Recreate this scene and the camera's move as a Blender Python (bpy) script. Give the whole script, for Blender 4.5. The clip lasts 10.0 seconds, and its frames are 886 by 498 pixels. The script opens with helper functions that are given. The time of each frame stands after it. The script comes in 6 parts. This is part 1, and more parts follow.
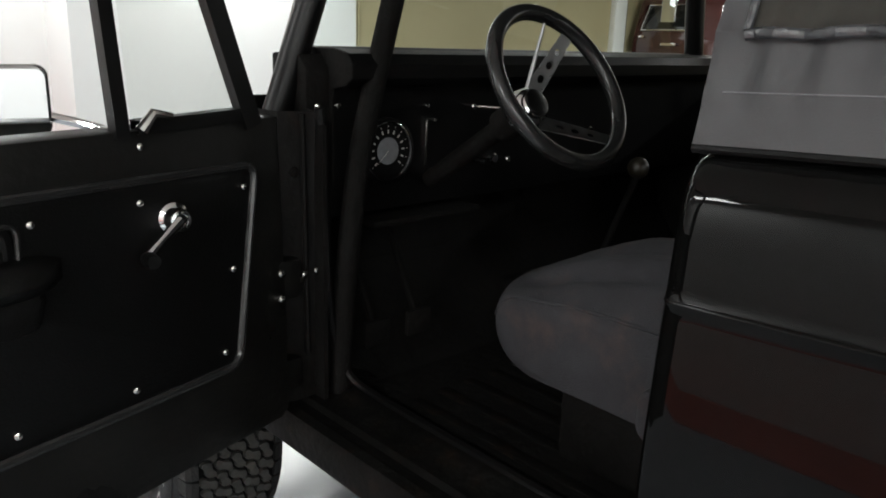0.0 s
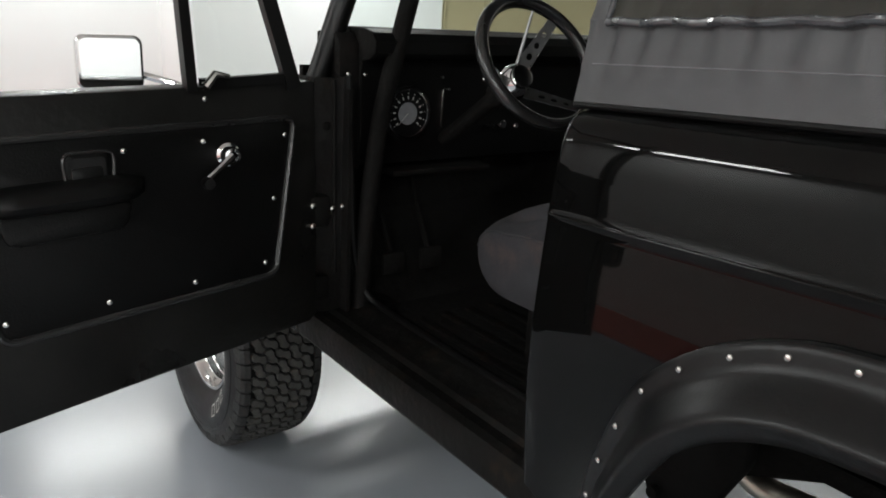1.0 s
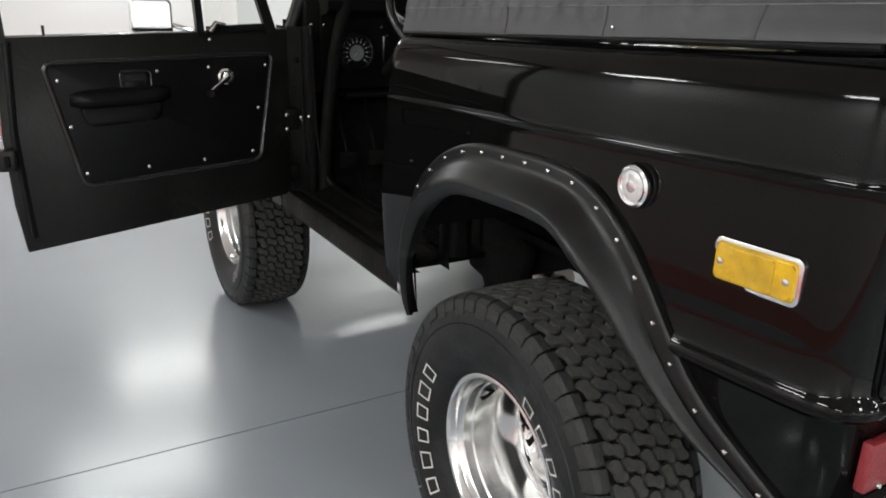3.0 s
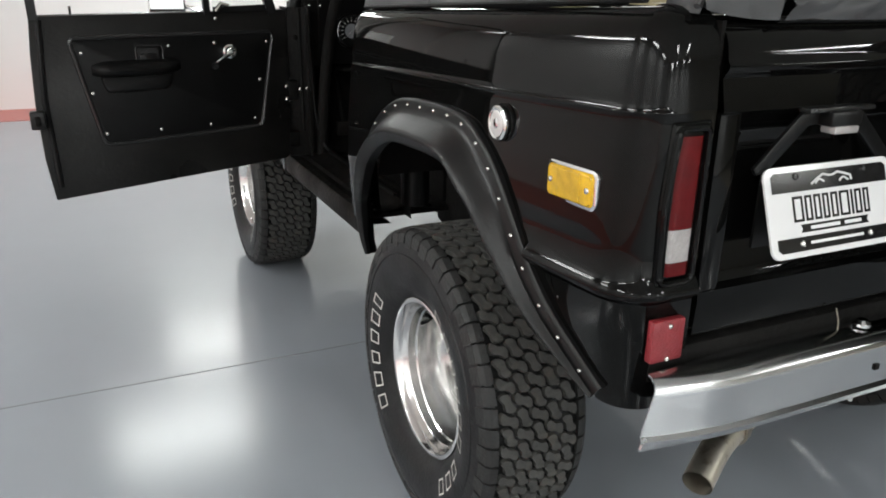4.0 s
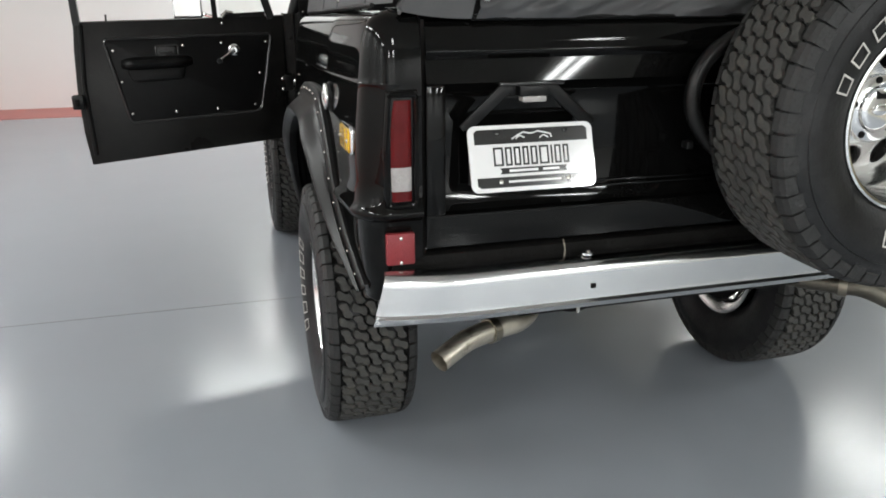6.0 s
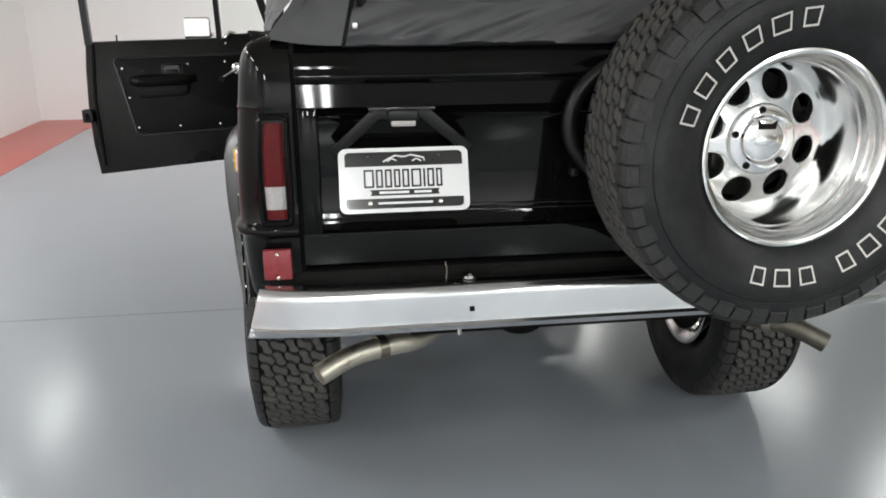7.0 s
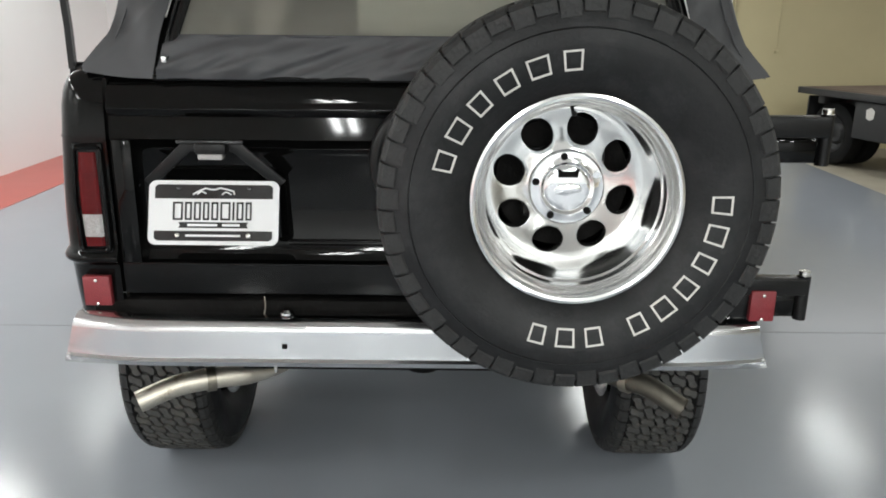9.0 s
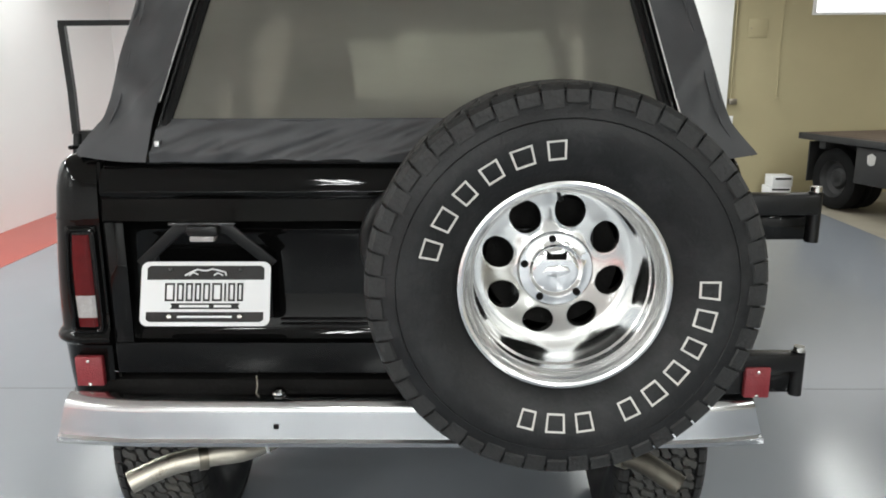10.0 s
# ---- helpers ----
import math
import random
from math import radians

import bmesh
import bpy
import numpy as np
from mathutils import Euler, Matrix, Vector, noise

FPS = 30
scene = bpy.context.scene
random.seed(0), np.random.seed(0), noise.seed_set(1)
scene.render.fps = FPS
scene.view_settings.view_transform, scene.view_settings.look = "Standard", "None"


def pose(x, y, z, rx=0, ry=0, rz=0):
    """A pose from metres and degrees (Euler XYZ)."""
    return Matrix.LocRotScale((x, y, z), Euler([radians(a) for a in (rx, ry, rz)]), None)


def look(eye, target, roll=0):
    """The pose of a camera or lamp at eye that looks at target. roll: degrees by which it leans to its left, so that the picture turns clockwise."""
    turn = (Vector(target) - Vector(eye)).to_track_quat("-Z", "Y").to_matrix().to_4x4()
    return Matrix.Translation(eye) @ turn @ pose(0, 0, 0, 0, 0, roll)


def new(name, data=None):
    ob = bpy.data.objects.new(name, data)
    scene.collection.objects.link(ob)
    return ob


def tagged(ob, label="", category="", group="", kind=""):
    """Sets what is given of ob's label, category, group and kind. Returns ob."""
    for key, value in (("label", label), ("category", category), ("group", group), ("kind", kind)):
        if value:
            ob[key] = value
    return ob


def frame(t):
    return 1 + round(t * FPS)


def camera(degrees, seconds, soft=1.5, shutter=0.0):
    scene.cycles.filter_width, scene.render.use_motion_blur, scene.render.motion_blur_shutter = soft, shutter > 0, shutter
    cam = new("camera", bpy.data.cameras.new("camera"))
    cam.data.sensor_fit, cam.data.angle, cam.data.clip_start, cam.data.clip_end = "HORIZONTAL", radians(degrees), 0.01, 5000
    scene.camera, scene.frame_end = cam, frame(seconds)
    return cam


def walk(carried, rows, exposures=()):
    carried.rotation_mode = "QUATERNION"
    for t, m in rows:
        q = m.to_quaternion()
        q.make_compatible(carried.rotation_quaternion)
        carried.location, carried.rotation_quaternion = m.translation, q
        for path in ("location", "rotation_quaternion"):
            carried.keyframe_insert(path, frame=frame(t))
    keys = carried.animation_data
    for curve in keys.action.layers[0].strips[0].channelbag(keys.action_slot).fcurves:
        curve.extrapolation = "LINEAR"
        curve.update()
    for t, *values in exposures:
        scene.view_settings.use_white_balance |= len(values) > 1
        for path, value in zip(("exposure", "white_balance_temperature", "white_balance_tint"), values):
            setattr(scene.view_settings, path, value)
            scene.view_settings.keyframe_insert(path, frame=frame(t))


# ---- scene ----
cam = camera(59.5, 10.0, 1.8)
PATH = [
    (0, (-1.601, 0.273, 1.425), (-0.284, 1.683, 0.901), 1.9),
    (0.5, (-1.624, 0.051, 1.445), (-0.442, 1.562, 0.882), 2.7),
    (1, (-1.676, -0.144, 1.434), (-0.547, 1.405, 0.862), 2.9),
    (1.5, (-1.742, -0.376, 1.432), (-0.652, 1.194, 0.845), 2.5),
    (1.8, (-1.765, -0.521, 1.433), (-0.707, 1.065, 0.83), 2.5),
    (2, (-1.761, -0.637, 1.428), (-0.735, 0.969, 0.82), 2.6),
    (2.5, (-1.778, -0.893, 1.431), (-0.794, 0.732, 0.805), 2.4),
    (2.7, (-1.809, -1.013, 1.434), (-0.822, 0.61, 0.809), 2.3),
    (3.8, (-1.653, -1.462, 1.433), (-0.812, 0.209, 0.726), 0.8),
    (4, (-1.647, -1.584, 1.405), (-0.829, 0.117, 0.744), 1.1),
    (4.5, (-1.713, -1.872, 1.413), (-0.89, -0.168, 0.765), 1.4),
    (5, (-1.632, -2.113, 1.413), (-0.888, -0.373, 0.766), 0.6),
    (5.2, (-1.546, -2.212, 1.418), (-0.862, -0.448, 0.769), 0.3),
    (6.3, (-1.011, -2.399, 1.435), (-0.551, -0.564, 0.787), 0.1),
    (6.5, (-0.913, -2.429, 1.442), (-0.497, -0.581, 0.8), 0.1),
    (7, (-0.626, -2.523, 1.458), (-0.362, -0.64, 0.839), -0.2),
    (7.5, (-0.418, -2.55, 1.469), (-0.211, -0.657, 0.858), 0.0),
    (8, (-0.19, -2.527, 1.471), (-0.056, -0.627, 0.86), 0.2),
    (8.5, (-0.018, -2.51, 1.481), (0.046, -0.604, 0.877), 0.4),
    (9, (0.094, -2.511, 1.485), (0.09, -0.591, 0.922), 0.5),
    (9.5, (0.122, -2.506, 1.52), (0.106, -0.573, 1.005), 0.4),
    (10, (0.133, -2.489, 1.575), (0.11, -0.544, 1.113), -0.2),
]
walk(cam, [(t, look(eye, target, roll)) for t, eye, target, roll in PATH], [(0, -0.12), (2.7, -0.12), (4.0, 0.0), (10, 0.0)])

# ---- world and light ----
world = bpy.data.worlds.new("world")
scene.world = world
world.use_nodes = True
world.node_tree.nodes["Background"].inputs[0].default_value = (0.75, 0.8, 0.85, 1)
world.node_tree.nodes["Background"].inputs[1].default_value = 0.05
LAMP_W = 26.8
LIGHT_Z = 2.75


# ---- materials ----
def material(name, colour, rough=0.5, metal=0.0, spots=0.15, scale=8.0, bump=0.0, bump_scale=60.0, coat=0.0, rough_var=0.1, second=None, ior=1.5, worn=None, worn_scale=14.0, worn_from=0.60, worn_to=0.72):
    """A Principled material whose colour and roughness wander at two scales, with a fine relief."""
    m = bpy.data.materials.new(name)
    m.use_nodes = True
    nt = m.node_tree
    b = nt.nodes["Principled BSDF"]
    tc = nt.nodes.new("ShaderNodeTexCoord")
    n1 = nt.nodes.new("ShaderNodeTexNoise")
    n1.inputs["Scale"].default_value = scale
    n1.inputs["Detail"].default_value = 6
    n1.inputs["Roughness"].default_value = 0.65
    nt.links.new(tc.outputs["Object"], n1.inputs["Vector"])
    ramp = nt.nodes.new("ShaderNodeMix")
    ramp.data_type = "RGBA"
    c2 = second or tuple(c * (1 + spots) + 0.01 * spots for c in colour)
    ramp.inputs[6].default_value = (*[c * (1 - spots) for c in colour], 1)
    ramp.inputs[7].default_value = (*c2, 1)
    nt.links.new(n1.outputs["Fac"], ramp.inputs[0])
    colour_out = ramp.outputs[2]
    if worn:
        n4 = nt.nodes.new("ShaderNodeTexNoise")
        n4.inputs["Scale"].default_value = worn_scale
        n4.inputs["Detail"].default_value = 8
        n4.inputs["Roughness"].default_value = 0.7
        nt.links.new(tc.outputs["Object"], n4.inputs["Vector"])
        w1 = nt.nodes.new("ShaderNodeMapRange")
        w1.inputs[1].default_value, w1.inputs[2].default_value = worn_from, worn_to
        nt.links.new(n4.outputs["Fac"], w1.inputs[0])
        w2 = nt.nodes.new("ShaderNodeMix")
        w2.data_type = "RGBA"
        w2.inputs[7].default_value = (*worn, 1)
        nt.links.new(w1.outputs[0], w2.inputs[0])
        nt.links.new(colour_out, w2.inputs[6])
        colour_out = w2.outputs[2]
    nt.links.new(colour_out, b.inputs["Base Color"])
    n2 = nt.nodes.new("ShaderNodeTexNoise")
    n2.inputs["Scale"].default_value = scale * 0.37
    n2.inputs["Detail"].default_value = 4
    nt.links.new(tc.outputs["Object"], n2.inputs["Vector"])
    mr = nt.nodes.new("ShaderNodeMapRange")
    mr.inputs[1].default_value, mr.inputs[2].default_value = 0.3, 0.7
    mr.inputs[3].default_value, mr.inputs[4].default_value = max(0.0, rough * (1 - rough_var)), min(1.0, rough * (1 + rough_var))
    nt.links.new(n2.outputs["Fac"], mr.inputs[0])
    nt.links.new(mr.outputs[0], b.inputs["Roughness"])
    b.inputs["Metallic"].default_value = metal
    b.inputs["IOR"].default_value = ior
    b.inputs["Coat Weight"].default_value = coat
    b.inputs["Coat Roughness"].default_value = 0.03
    if bump:
        n3 = nt.nodes.new("ShaderNodeTexNoise")
        n3.inputs["Scale"].default_value = bump_scale
        n3.inputs["Detail"].default_value = 5
        nt.links.new(tc.outputs["Object"], n3.inputs["Vector"])
        bp = nt.nodes.new("ShaderNodeBump")
        bp.inputs["Strength"].default_value = bump
        bp.inputs["Distance"].default_value = 0.01
        nt.links.new(n3.outputs["Fac"], bp.inputs["Height"])
        nt.links.new(bp.outputs[0], b.inputs["Normal"])
    return m


def glass(name, colour, rough=0.0, haze=0.0, blur=0.0):
    """Thin clear sheet: mostly see-through, with a gloss; blur scatters what is seen through it."""
    m = bpy.data.materials.new(name)
    m.use_nodes = True
    nt = m.node_tree
    nt.nodes.remove(nt.nodes["Principled BSDF"])
    out = nt.nodes["Material Output"]
    tr = nt.nodes.new("ShaderNodeBsdfTransparent")
    tr.inputs[0].default_value = (*colour, 1)
    gl = nt.nodes.new("ShaderNodeBsdfGlossy")
    gl.inputs["Roughness"].default_value = rough
    gl.inputs[0].default_value = (1, 1, 1, 1)
    fr = nt.nodes.new("ShaderNodeFresnel")
    fr.inputs[0].default_value = 1.45
    mx = nt.nodes.new("ShaderNodeMixShader")
    nt.links.new(fr.outputs[0], mx.inputs[0])
    body = tr
    if blur:
        rf = nt.nodes.new("ShaderNodeBsdfRefraction")
        rf.inputs["Color"].default_value = (*colour, 1)
        rf.inputs["Roughness"].default_value = blur
        rf.inputs["IOR"].default_value = 1.06
        soft_mix = nt.nodes.new("ShaderNodeMixShader")
        soft_mix.inputs[0].default_value = 0.8
        nt.links.new(tr.outputs[0], soft_mix.inputs[1])
        nt.links.new(rf.outputs[0], soft_mix.inputs[2])
        body = soft_mix
    clear = body
    if haze:
        df = nt.nodes.new("ShaderNodeBsdfDiffuse")
        df.inputs[0].default_value = (0.145, 0.142, 0.125, 1)
        tl = nt.nodes.new("ShaderNodeBsdfTranslucent")
        tl.inputs[0].default_value = (0.17, 0.165, 0.138, 1)
        both = nt.nodes.new("ShaderNodeAddShader")
        nt.links.new(df.outputs[0], both.inputs[0])
        nt.links.new(tl.outputs[0], both.inputs[1])
        body = nt.nodes.new("ShaderNodeMixShader")
        ns = nt.nodes.new("ShaderNodeTexNoise")
        ns.inputs["Scale"].default_value = 6.0
        mr = nt.nodes.new("ShaderNodeMapRange")
        mr.inputs[3].default_value, mr.inputs[4].default_value = haze * 0.6, haze * 1.4
        nt.links.new(ns.outputs["Fac"], mr.inputs[0])
        nt.links.new(mr.outputs[0], body.inputs[0])
        nt.links.new(clear.outputs[0], body.inputs[1])
        nt.links.new(both.outputs[0], body.inputs[2])
    nt.links.new(body.outputs[0], mx.inputs[1])
    nt.links.new(gl.outputs[0], mx.inputs[2])
    nt.links.new(mx.outputs[0], out.inputs[0])
    return m


PAINT = material("black gloss paint", (0.0018, 0.0018, 0.0017), 0.045, spots=0.2, scale=5, rough_var=0.3, ior=1.265)
SATIN = material("black satin trim", (0.0042, 0.0042, 0.0042), 0.34, spots=0.3, scale=20, bump=0.05, bump_scale=120, ior=1.34)
FLARE = material("flare plastic", (0.0045, 0.0045, 0.0047), 0.36, spots=0.35, scale=14, bump=0.05, bump_scale=200, ior=1.35, worn=(0.06, 0.06, 0.058), worn_scale=45, worn_from=0.70, worn_to=0.76)
UNDER = material("undercoat", (0.0032, 0.0028, 0.0024), 0.8, spots=0.5, scale=9, bump=0.5, bump_scale=40, ior=1.22)
DOORIN = material("door inner paint", (0.0042, 0.0040, 0.0035), 0.38, spots=0.6, scale=10, bump=0.10, bump_scale=70, rough_var=0.35, ior=1.29, worn=(0.014, 0.012, 0.009), worn_scale=20, worn_from=0.60, worn_to=0.75)
SILLPAINT = material("scuffed sill paint", (0.0028, 0.0026, 0.0022), 0.5, spots=0.6, scale=12, bump=0.25, bump_scale=50, rough_var=0.35, ior=1.21, worn=(0.016, 0.0105, 0.007), worn_scale=16, worn_from=0.56, worn_to=0.70)
BEAD = material("glossy rubber bead", (0.016, 0.016, 0.016), 0.20, spots=0.2, scale=20, ior=1.5)
PIPE = material("exhaust steel", (0.60, 0.56, 0.48), 0.45, metal=1.0, spots=0.25, scale=14, rough_var=0.3, bump=0.08, bump_scale=50, worn=(0.16, 0.085, 0.035), worn_scale=11, worn_from=0.56, worn_to=0.70)
# Darker copy of the exhaust steel, with the right pipe's shade in its colour.
SHADEDPIPE = material("sooty steel", (0.13, 0.12, 0.10), 0.5, metal=1.0, spots=0.4, scale=14, rough_var=0.3, bump=0.1, bump_scale=50, worn=(0.05, 0.04, 0.03), worn_scale=11)
DUSTY = material("dusty undercoat", (0.022, 0.020, 0.017), 0.9, spots=0.6, scale=30, bump=0.5, bump_scale=90)
# Near-black: truck tyre rubber, and the shade painted into the car's tread grooves.
DARKRUBBER = material("tyre groove rubber", (0.0025, 0.0025, 0.0025), 0.85, spots=0.3, ior=1.3)
VINYL = material("black vinyl", (0.0019, 0.0019, 0.0019), 0.42, spots=0.3, scale=15, bump=0.12, bump_scale=260, ior=1.27)
CANVAS = material("soft top canvas", (0.052, 0.0525, 0.055), 0.55, spots=0.22, scale=7, bump=0.07, bump_scale=500)
STITCH = material("grey thread", (0.17, 0.17, 0.18), 0.8, spots=0.3, scale=60)
FROST = material("dull silver", (0.78, 0.77, 0.76), 0.50, metal=1.0, spots=0.2, scale=45, bump=0.3, bump_scale=90)
BRUSHED = material("brushed spoke steel", (0.66, 0.66, 0.65), 0.34, metal=1.0, spots=0.15, scale=20)
JOINT = material("floor joint filler", (0.10, 0.108, 0.118), 0.6, spots=0.3, scale=6)
RUBBER = material("tyre rubber", (0.0054, 0.0056, 0.0061), 0.46, spots=0.5, scale=9, bump=0.15, bump_scale=120, rough_var=0.3, worn=(0.023, 0.0232, 0.0236), worn_scale=8, worn_from=0.48, worn_to=0.72, ior=1.38)
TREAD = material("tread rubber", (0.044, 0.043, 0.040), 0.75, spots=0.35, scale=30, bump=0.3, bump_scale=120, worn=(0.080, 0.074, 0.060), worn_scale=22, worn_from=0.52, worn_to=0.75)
LUG = material("shoulder rubber", (0.012, 0.012, 0.0118), 0.65, spots=0.35, scale=14, bump=0.25, bump_scale=120, worn=(0.034, 0.033, 0.030), worn_scale=16, worn_from=0.52, worn_to=0.75)
WHITE = material("white lettering", (0.62, 0.60, 0.56), 0.6, spots=0.25, scale=60)
SPOKE = material("spoke steel", (0.30, 0.30, 0.30), 0.34, metal=1.0, spots=0.15, scale=20)
CHROME = material("chrome", (0.80, 0.80, 0.80), 0.07, metal=1.0, spots=0.04, scale=6, rough_var=0.7)
BUMPCHROME = material("bumper chrome", (0.60, 0.605, 0.61), 0.17, metal=1.0, spots=0.10, scale=7, rough_var=0.6, bump=0.03, bump_scale=16)
ALLOY = material("polished alloy", (0.84, 0.84, 0.83), 0.17, metal=1.0, spots=0.05, scale=12, rough_var=0.3)
STEEL = material("dull steel", (0.27, 0.245, 0.20), 0.38, metal=1.0, spots=0.3, scale=12, rough_var=0.4, bump=0.1, bump_scale=60)
SCREW = material("screw steel", (0.65, 0.64, 0.60), 0.25, metal=1.0, spots=0.1)
REDLENS = material("red lens", (0.085, 0.001, 0.002), 0.22, spots=0.5, scale=14, bump=0.05, bump_scale=160, ior=1.3)
CLEARLENS = material("clear lens", (0.36, 0.34, 0.33), 0.15, spots=0.3, scale=40, coat=0.6, bump=0.4, bump_scale=150)
AMBER = material("amber lens", (0.62, 0.37, 0.003), 0.18, spots=0.55, scale=22, coat=0.6, bump=0.25, bump_scale=150)
REFLECTOR = material("red reflector", (0.22, 0.02, 0.026), 0.35, spots=0.2, scale=60, bump=0.3, bump_scale=220)
PLATEW = material("plate white", (0.80, 0.80, 0.80), 0.12, spots=0.02, coat=0.5)
PLATEB = material("plate black", (0.012, 0.012, 0.012), 0.12, spots=0.1, coat=0.5)
SEAT = material("grey seat cloth", (0.026, 0.026, 0.030), 0.9, spots=0.5, scale=16, bump=0.4, bump_scale=400, worn=(0.060, 0.042, 0.040), worn_scale=7, worn_from=0.54, worn_to=0.70)
DIAL = material("dial face", (0.20, 0.21, 0.22), 0.3, spots=0.4, scale=60)
BROWN = material("worn knob", (0.016, 0.013, 0.008), 0.4, spots=0.3)
GLASS = glass("window glass", (0.90, 0.96, 0.94))
VENTGLASS = glass("vent glass", (0.96, 0.97, 0.96))
PLASTICWIN = glass("clouded vinyl window", (0.57, 0.56, 0.50), 0.12, haze=0.48, blur=0.30)
SIDEWIN = glass("smoked vinyl side window", (0.03, 0.032, 0.036), 0.06, haze=0.22)
HEMVINYL = material("glossy vinyl hem", (0.045, 0.047, 0.052), 0.16, spots=0.3, scale=30, bump=0.5, bump_scale=45, coat=0.5)
MIRROR = material("mirror", (0.72, 0.72, 0.72), 0.04, metal=1.0, spots=0.0)
FLOORGREY = material("grey epoxy floor", (0.245, 0.264, 0.292), 0.20, spots=0.06, scale=1.1, bump=0.025, bump_scale=9, rough_var=0.12, ior=1.66)
REDPAINT = material("red floor paint", (0.42, 0.075, 0.055), 0.3, spots=0.12, scale=2)
CONCRETE = material("bare concrete", (0.30, 0.27, 0.21), 0.6, spots=0.25, scale=2.2, bump=0.15, bump_scale=20)
WALLWHITE = material("white wall paint", (0.84, 0.84, 0.83), 0.6, spots=0.02, scale=2, bump=0.03, bump_scale=80)
WALLBEIGE = material("beige wall paint", (0.42, 0.365, 0.215), 0.6, spots=0.08, scale=1.5, bump=0.08, bump_scale=25)
CEIL = material("ceiling paint", (0.72, 0.71, 0.67), 0.8, spots=0.1, scale=1)
TRUCKBLACK = material("truck black", (0.012, 0.012, 0.012), 0.5, spots=0.3)
MAROON = material("maroon paint", (0.05, 0.012, 0.012), 0.15, coat=1.0, spots=0.2)
WOODDECK = material("deck boards", (0.09, 0.06, 0.04), 0.7, spots=0.4, scale=6)


# ---- mesh helpers ----
def smooth(me, angle=35):
    for p in me.polygons:
        p.use_smooth = True
    me.set_sharp_from_angle(angle=radians(angle))


def part(name, bm, mat, parent=None, label="", angle=35):
    """Link a bmesh as one mesh object, under a thing or a part."""
    me = bpy.data.meshes.new(name)
    bmesh.ops.recalc_face_normals(bm, faces=bm.faces[:])
    bm.to_mesh(me)
    bm.free()
    me.materials.append(mat)
    smooth(me, angle)
    ob = new(name, me)
    if parent is not None:
        ob.parent = parent
    if label:
        tagged(ob, label)
    return ob


def block(x0, x1, y0, y1, z0, z1, bevel=0.0, seg=2, bm=None):
    own = bmesh.new()
    bmesh.ops.create_cube(own, size=1)
    bmesh.ops.scale(own, vec=(x1 - x0, y1 - y0, z1 - z0), verts=own.verts)
    bmesh.ops.translate(own, vec=((x0 + x1) / 2, (y0 + y1) / 2, (z0 + z1) / 2), verts=own.verts)
    if bevel:
        bmesh.ops.bevel(own, geom=own.edges[:], offset=bevel, segments=seg, affect="EDGES", profile=0.5)
    return merge(bm, own)


def merge(bm, own):
    if bm is None:
        return own
    me = bpy.data.meshes.new("tmp")
    own.to_mesh(me)
    own.free()
    bm.from_mesh(me)
    bpy.data.meshes.remove(me)
    return bm


def moved(bm, m):
    bmesh.ops.transform(bm, matrix=m, verts=bm.verts)
    return bm


def spun(profile, n=48, bm=None, closed=False):
    """Turn a profile of (along, radius) about the X axis."""
    own = bmesh.new()
    rings = []
    for k in range(n):
        a = 2 * math.pi * k / n
        rings.append([own.verts.new((u, r * math.cos(a), r * math.sin(a))) for u, r in profile])
    m = len(profile)
    for k in range(n):
        p, q = rings[k], rings[(k + 1) % n]
        for i in range(m if closed else m - 1):
            j = (i + 1) % m
            own.faces.new((p[i], q[i], q[j], p[j]))
    bmesh.ops.remove_doubles(own, verts=own.verts, dist=1e-5)
    return merge(bm, own)


def tube(points, r, n=12, bm=None, caps=True):
    """A round bar along points; r may be a list."""
    own = bmesh.new()
    pts = [Vector(p) for p in points]
    rs = r if isinstance(r, (list, tuple)) else [r] * len(pts)
    up = Vector((0, 0, 1))
    rings = []
    for i, p in enumerate(pts):
        d = (pts[min(i + 1, len(pts) - 1)] - pts[max(i - 1, 0)]).normalized()
        a = d.cross(up if abs(d.z) < 0.95 else Vector((1, 0, 0))).normalized()
        if rings and a.dot(last) < 0:
            a = -a
        last = a
        b = d.cross(a)
        rings.append([own.verts.new(p + rs[i] * (math.cos(2 * math.pi * k / n) * a + math.sin(2 * math.pi * k / n) * b)) for k in range(n)])
    for p, q in zip(rings, rings[1:]):
        for k in range(n):
            own.faces.new((p[k], p[(k + 1) % n], q[(k + 1) % n], q[k]))
    if caps:
        own.faces.new(rings[0])
        own.faces.new(rings[-1])
    return merge(bm, own)


def arc(points, steps=8):
    """Smooth a chain of points (Catmull-Rom)."""
    p = [Vector(q) for q in points]
    out = []
    for i in range(len(p) - 1):
        a, b, c, d = p[max(i - 1, 0)], p[i], p[i + 1], p[min(i + 2, len(p) - 1)]
        for k in range(steps):
            t = k / steps
            out.append(0.5 * (2 * b + (c - a) * t + (2 * a - 5 * b + 4 * c - d) * t * t + (3 * b - a - 3 * c + d) * t ** 3))
    out.append(p[-1])
    return out


